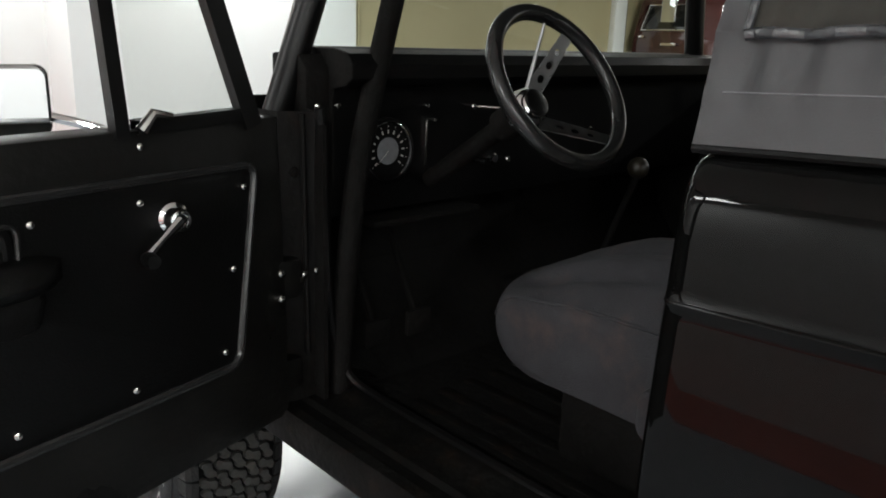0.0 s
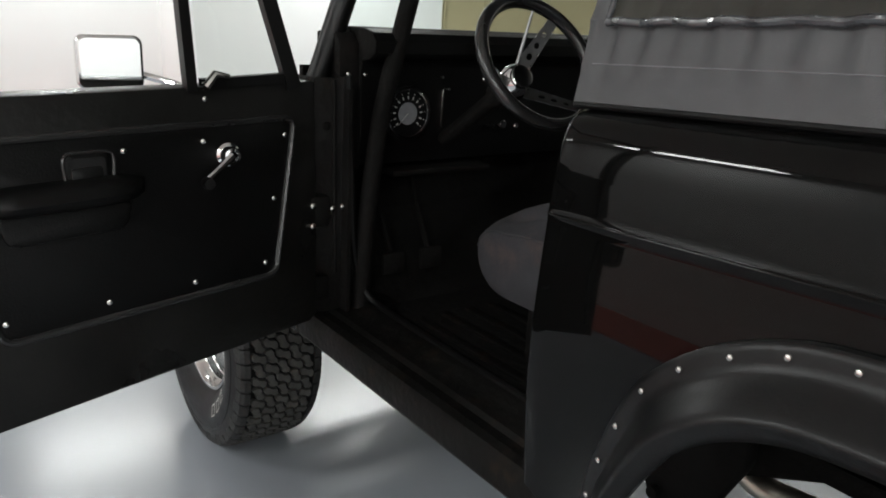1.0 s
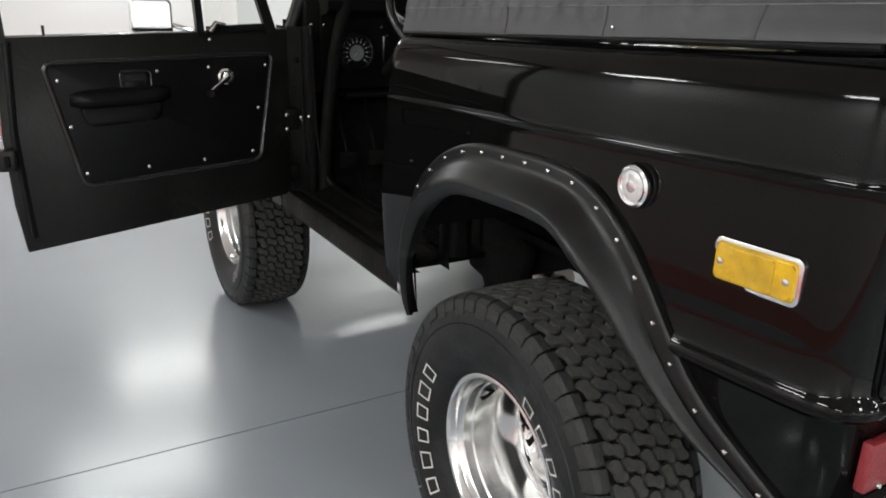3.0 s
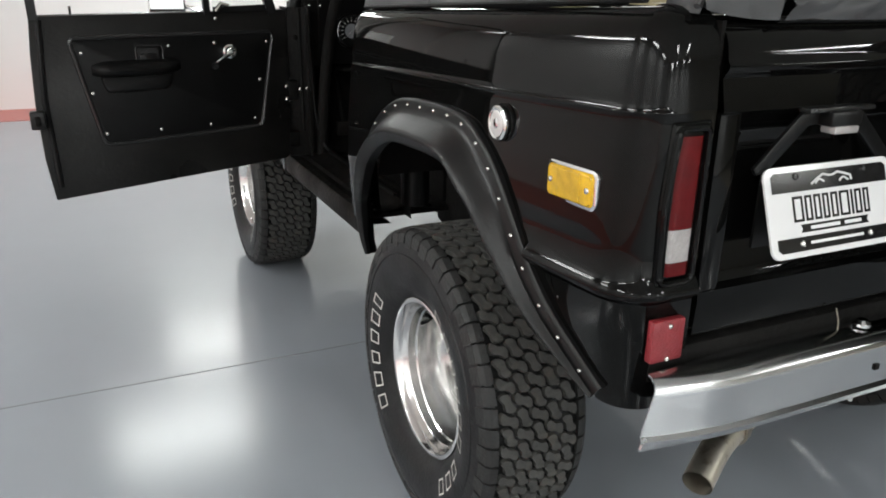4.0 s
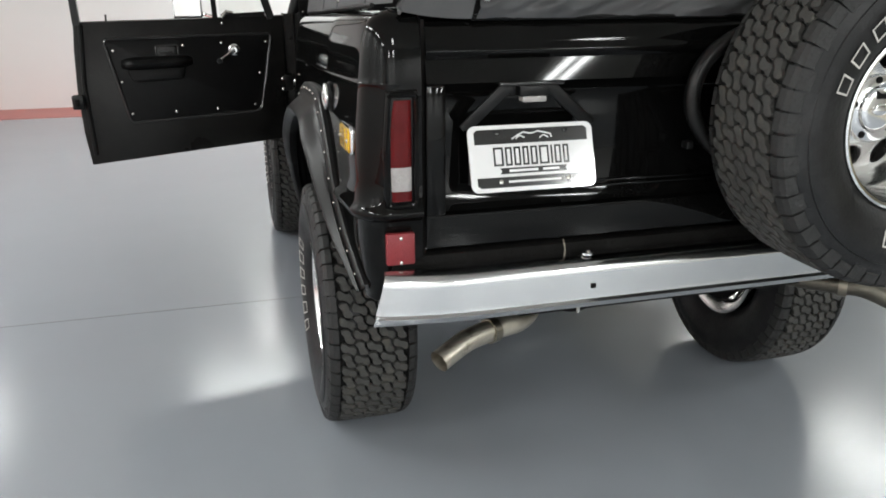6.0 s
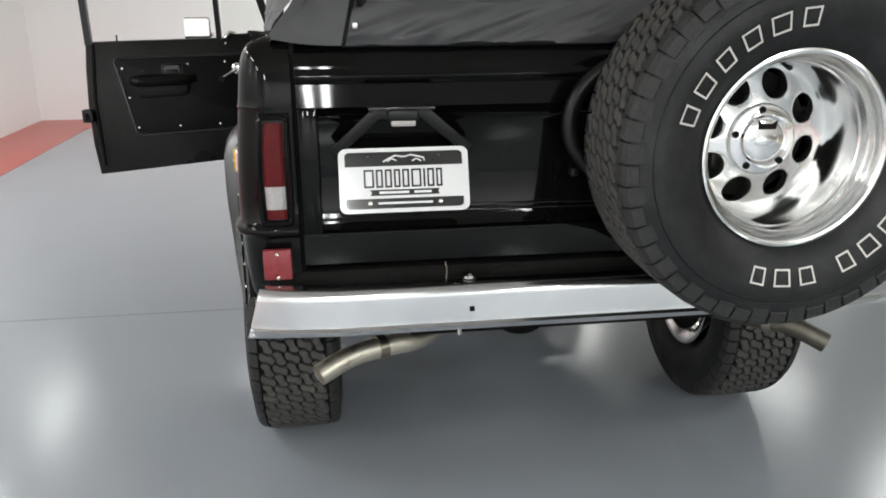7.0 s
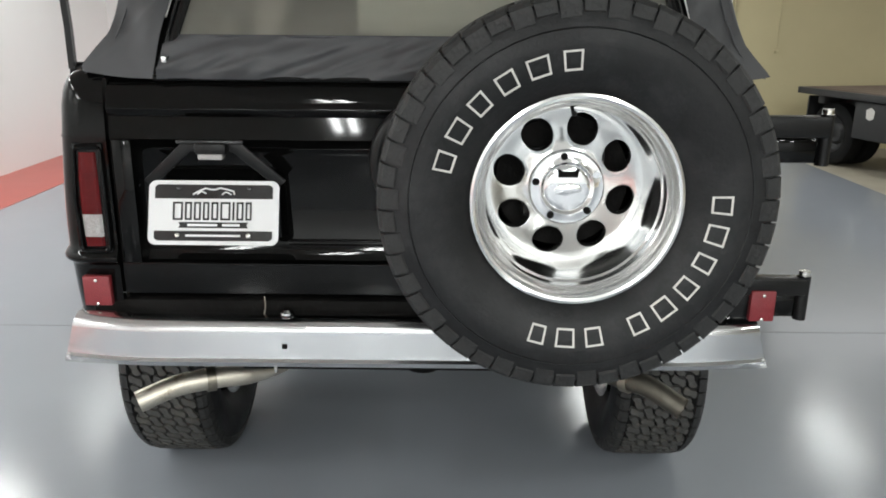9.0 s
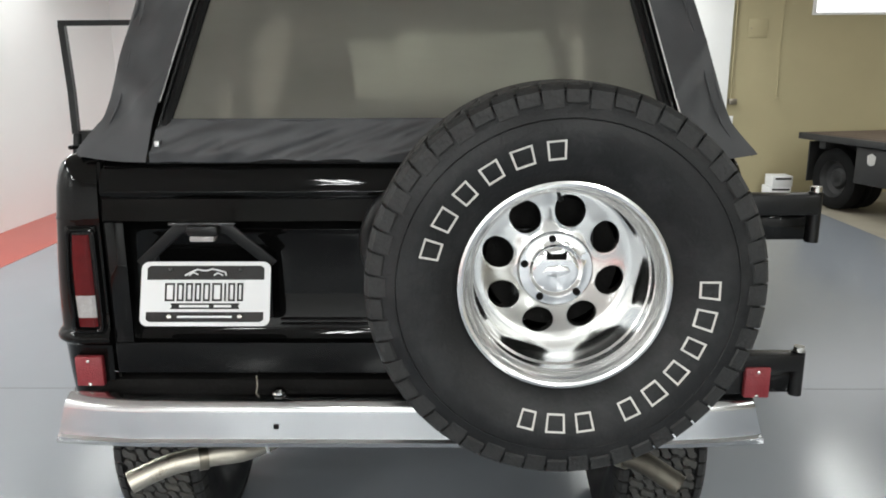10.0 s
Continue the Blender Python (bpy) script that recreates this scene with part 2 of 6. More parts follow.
def slab(poly, a, b, axis="y", bevel=0.0, bm=None, seg=2):
    """A polygon of (u, v) pushed along an axis from a to b. y: u is x, v is z; x: u is y, v is z; z: u is x, v is y."""
    own = bmesh.new()
    put = {"y": lambda u, v, w: (u, w, v), "x": lambda u, v, w: (w, u, v), "z": lambda u, v, w: (u, v, w)}[axis]
    lo = [own.verts.new(put(u, v, a)) for u, v in poly]
    hi = [own.verts.new(put(u, v, b)) for u, v in poly]
    n = len(poly)
    own.faces.new(lo)
    own.faces.new(hi[::-1])
    for k in range(n):
        own.faces.new((lo[k], lo[(k + 1) % n], hi[(k + 1) % n], hi[k]))
    bmesh.ops.recalc_face_normals(own, faces=own.faces[:])
    if bevel:
        bmesh.ops.bevel(own, geom=own.edges[:], offset=bevel, segments=seg, affect="EDGES", profile=0.5)
    return merge(bm, own)


def sheet(rows, bm=None, thick=0.0):
    """A grid of points, as a surface; thick pushes a back to it."""
    own = bmesh.new()
    vs = [[own.verts.new(p) for p in r] for r in rows]
    for i in range(len(rows) - 1):
        for j in range(len(rows[0]) - 1):
            q = [vs[i][j], vs[i][j + 1], vs[i + 1][j + 1], vs[i + 1][j]]
            if (q[0].co - q[1].co).length + (q[2].co - q[3].co).length > 1e-6 and (q[0].co - q[3].co).length + (q[1].co - q[2].co).length > 1e-6:
                own.faces.new(q)
    bmesh.ops.remove_doubles(own, verts=own.verts, dist=2e-5)
    for f in [f for f in own.faces if f.calc_area() < 1e-9]:
        own.faces.remove(f)
    if thick:
        bmesh.ops.recalc_face_normals(own, faces=own.faces[:])
        bmesh.ops.solidify(own, geom=own.faces[:], thickness=thick)
    return merge(bm, own)


def lerp(table, v):
    """Straight interpolation in a table of (key, value)."""
    return float(np.interp(v, [t[0] for t in table], [t[1] for t in table]))


def root(name, label, category, group="", kind="", at=(0, 0, 0)):
    ob = new(name)
    ob.location = at
    ob.empty_display_size = 0.1
    return tagged(ob, label, category, group, kind)


def structure(name, bm, mat, label, category, angle=35):
    return tagged(part(name, bm, mat, None, "", angle), label, category, kind="structure")


# ---- the room ----
X0, X1, Y0, Y1, YB, TOP = -4.24, 13.0, -9.0, 7.8, 7.2, 3.15
PAINT_X = 4.12
structure("floor", block(X0 - 0.2, PAINT_X, Y0, Y1 + 0.2, -0.1, 0.0), FLOORGREY, "glossy grey epoxy painted workshop floor", "floor")
structure("ground", block(PAINT_X, X1, Y0, Y1 + 0.2, -0.1, -0.002), CONCRETE, "bare tan concrete floor beside the painted area", "floor")
structure("trim_1", block(X0, X0 + 0.75, Y0, Y1, 0.0, 0.003), REDPAINT, "red painted strip along the white wall", "floor stripe")
structure("trim_2", block(X0 + 0.75, 0.6, Y1 - 0.75, Y1, 0.0, 0.003), REDPAINT, "red painted strip along the far white wall", "floor stripe")
structure("wall_west", block(X0 - 0.2, X0, Y0, Y1 + 0.2, 0, TOP), WALLWHITE, "plain white painted wall", "wall")
structure("wall_north", block(X0, 0.6, Y1, Y1 + 0.2, 0, TOP), WALLWHITE, "plain white painted far wall", "wall")
structure("wall_partition", block(0.6, 3.50, YB, YB + 0.8, 0, TOP), WALLWHITE, "white painted wall beside the beige wall", "wall")
structure("wall_beige", block(3.50, X1, YB + 0.03, YB + 0.8, 0, TOP), WALLBEIGE, "beige painted block wall with conduit", "wall")
structure("wall_east", block(X1, X1 + 0.2, Y0, Y1 + 0.2, 0, TOP), WALLBEIGE, "beige painted side wall", "wall")
structure("wall_south", block(X0 - 0.2, X1 + 0.2, Y0 - 0.2, Y0, 0, TOP), WALLWHITE, "white painted wall behind", "wall")
structure("ceiling", block(X0 - 0.2, X1 + 0.2, Y0 - 0.2, Y1 + 0.2, TOP, TOP + 0.1), CEIL, "pale workshop ceiling", "ceiling")
structure("floor_joint", block(X0 + 0.75, PAINT_X, 1.119, 1.1235, 0.0, 0.0008), JOINT, "thin dark control joint in the floor", "floor joint")


def ceiling_light(x, y, turn=0, power=1.0):
    f = root("ceiling_light", "white twin tube ceiling light, lit", "ceiling light", "ceiling lights", at=(x, y, LIGHT_Z))
    f.rotation_euler = (0, 0, radians(turn))
    part("housing", block(-0.13, 0.13, -0.64, 0.64, 0.02, 0.08, 0.01), WALLWHITE, f)
    for sx in (-0.10, 0.10):
        part("stem", block(-0.012, 0.012, 5 * sx - 0.012, 5 * sx + 0.012, 0.08, TOP - LIGHT_Z), WALLWHITE, f)
        lamp = bpy.data.lights.new("tube", "AREA")
        lamp.shape, lamp.size, lamp.size_y, lamp.energy, lamp.color = "RECTANGLE", 0.06, 1.2, LAMP_W * power, (0.97, 1.0, 0.985)
        ob = new("tube", lamp)
        ob.parent = f
        ob.location = (sx * 0.7, 0, 0.0)


# x, y, turn and share of the full power of each fitting
FITTINGS = [(-3.7, 5.35, 0, 0.22), (-3.7, 2.9, 0, 1.0), (-3.7, 0.45, 0, 1.0), (-3.7, -2.0, 0, 1.0), (-3.7, -4.45, 0, 1.0), (-1.05, 5.2, 90, 0.62), (-0.35, 7.1, 90, 0.66), (1.85, 5.6, 0, 0.3), (2.15, 6.6, 90, 0.66),
            (4.2, 4.8, 0, 0.3), (4.2, 2.35, 0, 0.7), (7.5, 4.7, 0, 0.85), (10.5, 3.0, 0, 1.0), (7.5, 0.5, 0, 1.0), (4.2, -1.3, 0, 1.05),
            (-0.75, -4.7, 0, 1.2), (1.7, -4.7, 0, 1.2), (4.2, -4.1, 0, 1.3), (-0.75, -8.0, 0, 1.4), (1.7, -8.0, 0, 1.4), (-2.4, -8.0, 0, 1.4), (3.6, -7.8, 0, 1.4)]
for gx, gy, turn, share in FITTINGS:
    ceiling_light(gx, gy, turn, share)


# ---- the vehicle ----
vehicle = root("off_road_vehicle", "black vintage off-road car with soft top and open driver door", "car")
SIDE = 0.872          # half width at the body crease
RAKE = 0.042          # the body rises towards the tail


def rk(y):
    return -RAKE * y


# inset of the side from SIDE, by height over the raked datum
PROFILE = [(0.60, 0.012), (0.68, 0.002), (0.78, -0.008), (0.862, -0.0138), (0.866, -0.0162), (0.870, -0.0225), (0.876, -0.0285), (0.883, -0.0300), (0.890, -0.0280), (0.898, -0.0230), (0.907, -0.0163), (0.96, -0.0162), (1.0, -0.0148), (1.06, -0.0112), (1.10, -0.0082), (1.165, -0.0024),
           (1.180, -0.0016), (1.1835, -0.0032), (1.1850, -0.0033), (1.1868, -0.0018), (1.1880, -0.0009), (1.200, 0.0008), (1.26, 0.0068), (1.29, 0.0130), (1.306, 0.0182), (1.318, 0.024), (1.328, 0.032), (1.336, 0.044), (1.342, 0.062), (1.345, 0.085), (1.345, 0.13)]
PLAIN = [p for p in PROFILE[:-1] if not 0.865 < p[0] < 0.907]
# wheel arch edge as (y, z), front foot to rear foot
ARCH = [(0.520, 0.606), (0.532, 0.65), (0.532, 0.72), (0.521, 0.80), (0.505, 0.845), (0.482, 0.907), (0.448, 0.975), (0.392, 1.031), (0.327, 1.071), (0.251, 1.098), (0.176, 1.108), (0.102, 1.112), (0.033, 1.115),
        (-0.040, 1.115), (-0.113, 1.107), (-0.184, 1.077), (-0.248, 1.030), (-0.302, 0.972), (-0.350, 0.910), (-0.398, 0.850), (-0.452, 0.802), (-0.524, 0.755), (-0.600, 0.708)]
ARCH_UP = sorted((y, z) for y, z in ARCH)
YT = -0.655           # face of the tailgate


def quarter(sgn):
    """The side panel from the door opening round the rear corner, with the wheel arch cut out."""
    plan = []
    ys = sorted({0.702, 0.7005, 0.697, 0.692, 0.685, 0.66, 0.62, *[y for y, z in ARCH], *np.linspace(-0.56, 0.6, 30).round(4)}, reverse=True)
    for y in ys:
        if y > -0.572:
            taper = 0.018 * max(0.0, -y - 0.2) / 0.4
            plan.append(((SIDE - taper), y, 1.0, 0.0, y))
    r, cx, cy = 0.075, SIDE - 0.018 - 0.075, YT + 0.075
    for k in range(0, 9):
        a = math.radians(90 * k / 8)
        plan.append((cx + r * math.cos(a), cy - r * math.sin(a), math.cos(a), -math.sin(a), -0.6))
    plan.append((0.752, YT, 0.0, -1.0, -0.65))
    plan.append((0.722, YT, 0.0, -1.0, -0.65))
    rows = []
    for x, y, nx, ny, ref in plan:
        zb = 0.63 + 0.39 * max(0.0, y - 0.547)
        if -0.60 < ref < 0.545:
            zb = lerp(ARCH_UP, ref) - 0.012
        elif ref <= -0.60:
            zb = 0.685
        row = []
        bare = min(1.0, max(0.0, (y + 0.36) / 0.04))
        for z0, inset in PROFILE:
            if 0.865 < z0 < 0.907:
                inset = inset * (1 - bare) + lerp(PLAIN, z0) * bare
            z = max(z0 + rk(y), zb)
            d = lerp([(p + rk(y), q) for p, q in PROFILE[:-1]], z) if z0 + rk(y) < zb else inset
            flat = lerp(PLAIN, z - rk(y))
            d = (flat if flat > 0 else flat * abs(nx)) + (d - flat)
            d += 0.012 * max(0.0, (y - 0.686) / 0.016) ** 2
            row.append((sgn * (x - d * nx), y - d * ny, z))
        rows.append(row)
    bm = sheet(rows)
    # flange round the door opening
    edge = [r0 for r0 in rows[0]]
    bm = sheet([edge, [(p[0] - sgn * 0.045, p[1] + 0.004, p[2]) for p in edge], [(p[0] - sgn * 0.075, p[1] - 0.03, p[2]) for p in edge]], bm)
    bmesh.ops.remove_doubles(bm, verts=bm.verts, dist=2e-5)
    return bm


for sgn in (-1, 1):
    part("quarter_panel", quarter(sgn), PAINT, vehicle, "gloss black rear side panel", angle=50)


RISE = [(-0.60, 0.0), (-0.45, 0.001), (0.1, 0.002), (0.5, 0.006)]


def side_base(y, z):
    """Half width of the plain side at a place, without the trim bar."""
    d = lerp(PLAIN, z - rk(y))
    return SIDE - d - 0.018 * max(0.0, -y - 0.2) / 0.4


def flare(sgn):
    """Bolt-on arch extension: flange on the body, swept out to a rolled lip."""
    c = arc([(y, z, 0) for y, z in ARCH], 3)
    mid = Vector((0.07, 0.62, 0))
    section = [(0.016, -0.012), (0.016, 0.008), (0.013, 0.012), (0.006, 0.0145), (-0.006, 0.0155), (-0.014, 0.018), (-0.022, 0.024), (-0.032, 0.036), (-0.042, 0.049), (-0.051, 0.060), (-0.058, 0.0665), (-0.0625, 0.0692), (-0.0655, 0.0690), (-0.068, 0.0670), (-0.078, 0.0610), (-0.087, 0.0550), (-0.091, 0.049), (-0.090, 0.041), (-0.086, 0.020)]
    rows = []
    n = len(c)
    for i, p in enumerate(c):
        t = (c[min(i + 1, n - 1)] - c[max(i - 1, 0)]).normalized()
        nrm = Vector((-t.y, t.x, 0))
        if nrm.dot(p - mid) < 0:
            nrm = -nrm
        f = min(1.0, 0.30 + 2.8 * i / n, 0.12 + 3.0 * (n - 1 - i) / n)
        rise = lerp(RISE, p.x)
        base = side_base(p.x, p.y)
        rows.append([(sgn * (base + (rise if o > 0 else 0) + (o if o < 0.02 else 0.02 + (o - 0.02) * f)), p.x + nrm.x * u * (f if u < -0.02 else 1), p.y + nrm.y * u * (f if u < -0.02 else 1)) for u, o in section])
    return sheet(rows)


def screw_head(r=0.006, h=0.004):
    return spun([(0, 0.0), (h, 0.0), (h, r * 0.4), (h * 0.7, r * 0.85), (0, r)], 10)


for sgn in (-1, 1):
    fl = part("wheel_flare", flare(sgn), FLARE, vehicle, "black satin bolt-on wheel arch flare")
    if sgn < 0:
        pts = arc([(y, z, 0) for y, z in ARCH], 10)
        run, want = 0.0, 0.012
        proto = None
        for a, b in zip(pts, pts[1:]):
            run += (b - a).length
            if run >= want:
                want += 0.0743
                base = side_base(b.x, b.y) + 0.016 + lerp(RISE, b.x)
                if proto is None:
                    proto = part("bolt", moved(screw_head(0.0048, 0.004), pose(0, 0, 0, 0, 0, 180)), SCREW, fl)
                    proto.location = (-base, b.x, b.y)
                else:
                    o = new("bolt", proto.data)
                    o.parent = fl
                    o.location = (-base, b.x, b.y)


# wheels
BONE = [(0.595, 0.0), (0.575, 0.17), (0.51, 0.30), (0.41, 0.365), (0.29, 0.365), (0.15, 0.31), (0.0, 0.275), (-0.15, 0.31), (-0.29, 0.365), (-0.41, 0.365), (-0.51, 0.30), (-0.575, 0.17), (-0.595, 0.0)]
BONE = BONE + [(u, -v) for u, v in reversed(BONE[1:-1])]


def tread_blocks(bm, R, half):
    """Waisted blocks laid across and along the tread by turns, so that they reach into one another."""
    n, cell = 64, 0.0392
    pitch = 2 * math.pi / n
    for k in range(n):
        for c in range(5):
            u0 = (c - 2) * cell
            lo, hi = [], []
            for u, v in BONE:
                u, v = u, 0.97 * v + 0.20 * math.sin(2.6 * u)
                if (k + c) % 2:
                    u, v = v, u
                for ring, q, drop in ((lo, 1.0, 0.011), (hi, 0.93, 0.0)):
                    x, a = u0 + u * q * cell, (k + v * q) * pitch
                    r = R - drop - 0.0040 * (abs(x) / half) ** 2
                    ring.append(bm.verts.new((x, r * math.cos(a), r * math.sin(a))))
            bm.faces.new(hi)
            for i in range(len(lo)):
                bm.faces.new((lo[i - 1], lo[i], hi[i], hi[i - 1]))
    bmesh.ops.recalc_face_normals(bm, faces=bm.faces)
    return bm


LUGS = 52


def lug_piece(bm, R, half, sg, long, at=0.0):
    """One lug that runs over the shoulder on to the sidewall, at a turn of the wheel."""
    pitch = 2 * math.pi / LUGS
    prof = [(0.1050, R - 0.003), (half - 0.024, R - 0.0065), (half - 0.013, R - 0.015), (half - 0.0075, R - 0.018 - long)]
    ring = []
    for j, (x, r) in enumerate(prof):
        w = (0.42, 0.44, 0.45, 0.44)[j]
        skew = (0.0, 0.03, 0.06, 0.06)[j]
        for sd in (-1, 1):
            a = (at + skew + sd * w) * pitch
            ring.append((bm.verts.new((sg * x, r * math.cos(a), r * math.sin(a))),
                         bm.verts.new((sg * (x - (0.0 if j == 0 else 0.010)), (r - 0.013) * math.cos(a), (r - 0.013) * math.sin(a)))))
    for j in range(3):
        p, q, u, v = ring[2 * j], ring[2 * j + 1], ring[2 * j + 2], ring[2 * j + 3]
        bm.faces.new((p[0], q[0], v[0], u[0]))
        bm.faces.new((p[0], u[0], u[1], p[1]))
        bm.faces.new((q[0], q[1], v[1], v[0]))
    bm.faces.new((ring[0][0], ring[0][1], ring[1][1], ring[1][0]))
    bm.faces.new((ring[6][0], ring[7][0], ring[7][1], ring[6][1]))
    return bm


def single_lugs(w):
    """Every lug of a wheel as a piece of its own, on four shared meshes."""
    shape = {}
    for k in range(LUGS):
        for sg in (-1, 1):
            key = (sg, k % 2)
            if key not in shape:
                ob = part("lug", lug_piece(bmesh.new(), TYRE_R, HALF, sg, 0.030 if k % 2 else 0.020), LUG, w, angle=25)
                shape[key] = ob.data
            else:
                ob = new("lug", shape[key])
                ob.parent = w
            ob.rotation_euler = ((k + 0.5 + 0.25 * sg) * 2 * math.pi / LUGS, 0, 0)


def joined_lugs(w):
    bm = bmesh.new()
    for k in range(LUGS):
        for sg in (-1, 1):
            lug_piece(bm, TYRE_R, HALF, sg, 0.030 if k % 2 else 0.020, k + 0.5 + 0.25 * sg)
    tagged(part("shoulder_tread", bm, LUG, w, angle=25), "row of black shoulder lugs", kind="stuff")


def letter_mark(R0, c, wide, x, bm):
    """One plain outlined bar on the sidewall, at the angle c, wide degrees across."""
    def at(u, v):
        ang = math.radians(c + u)
        r = R0 + v
        return (x + 0.27 * v, r * math.sin(ang), r * math.cos(ang))
    w, hgt, sa = wide / 2, 0.0195, 0.85
    o = [bm.verts.new(at(*p)) for p in ((-w, -hgt), (w, -hgt), (w, hgt), (-w, hgt))]
    i = [bm.verts.new(at(*p)) for p in ((-w + sa, -hgt + 0.0042), (w - sa, -hgt + 0.0042), (w - sa, hgt - 0.0042), (-w + sa, hgt - 0.0042))]
    for j in range(4):
        bm.faces.new((o[j], o[(j + 1) % 4], i[(j + 1) % 4], i[j]))
    return bm


def rim_disc(r0, r1, hole_r, hole_at, depth):
    """Centre of a slotless wheel with eight round holes, outward is +X."""
    bm = bmesh.new()
    for s in range(8):
        mid = 2 * math.pi * (s + 0.5) / 8
        hw = math.pi / 8
        corners = []
        for r in (r0, r1):
            for sg in (-1, 1):
                p = (r * math.cos(sg * hw) - hole_at, r * math.sin(sg * hw))
                corners.append(math.atan2(p[1], p[0]))
        angs = sorted(set([round(2 * math.pi * k / 24 - math.pi, 5) for k in range(24)] + [round(c, 5) for c in corners]))
        hole, edge, back = [], [], []
        for a in angs:
            ca, sa = math.cos(a), math.sin(a)
            best = 9
            for sg in (-1, 1):
                den = sa * math.cos(hw) - sg * ca * math.sin(hw)
                if abs(den) > 1e-9:
                    t = sg * hole_at * math.sin(hw) / den
                    if t > 1e-6:
                        q = (hole_at + t * ca, t * sa)
                        if r0 - 1e-6 <= math.hypot(*q) <= r1 + 1e-6 and q[0] > 0:
                            best = min(best, t)
            for r in (r0, r1):
                b = hole_at * ca
                disc = b * b - (hole_at ** 2 - r * r)
                if disc >= 0:
                    for t in (-b - math.sqrt(disc), -b + math.sqrt(disc)):
                        if t > 1e-6:
                            q = (hole_at + t * ca, t * sa)
                            if abs(math.atan2(q[1], q[0])) <= hw + 1e-6:
                                best = min(best, t)
            for lst, t, dx in ((hole, hole_r, 0.0), (edge, best, 0.0), (back, hole_r, -0.03)):
                y, z = hole_at + t * ca, t * sa
                rr = math.hypot(y, z)
                yy, zz = y * math.cos(mid) - z * math.sin(mid), y * math.sin(mid) + z * math.cos(mid)
                soft = -0.004 if lst is hole else 0.0
                lst.append(bm.verts.new((depth(rr) + dx + soft, yy, zz)))
        m = len(angs)
        rings = [back, hole]
        for q in (0.06, 0.2, 0.4, 0.6, 0.8):
            ring = []
            for i in range(m):
                p = Vector(hole[i].co) * (1 - q) + Vector(edge[i].co) * q
                p.x = depth(math.hypot(p.y, p.z)) - (0.0008 if q < 0.1 else 0.0)
                ring.append(bm.verts.new(p))
            rings.append(ring)
        rings.append(edge)
        for p, q in zip(rings, rings[1:]):
            for i in range(m):
                j = (i + 1) % m
                bm.faces.new((p[i], p[j], q[j], q[i]))
    bmesh.ops.remove_doubles(bm, verts=bm.verts, dist=2e-4)
    return bm


TYRE_R, HALF, RIM_R = 0.406, 0.146, 0.213
TYRE_PROFILE = [(0.088, 0.204), (0.100, 0.212), (0.118, 0.232), (0.1325, 0.256), (0.1400, 0.280), (0.1450, 0.304), (0.1462, 0.322), (0.1410, 0.345), (0.133, 0.374), (0.122, 0.389), (0.10, 0.393), (0.05, 0.395)]
TYRE_PROFILE = TYRE_PROFILE + [(-x, r) for x, r in reversed(TYRE_PROFILE)]


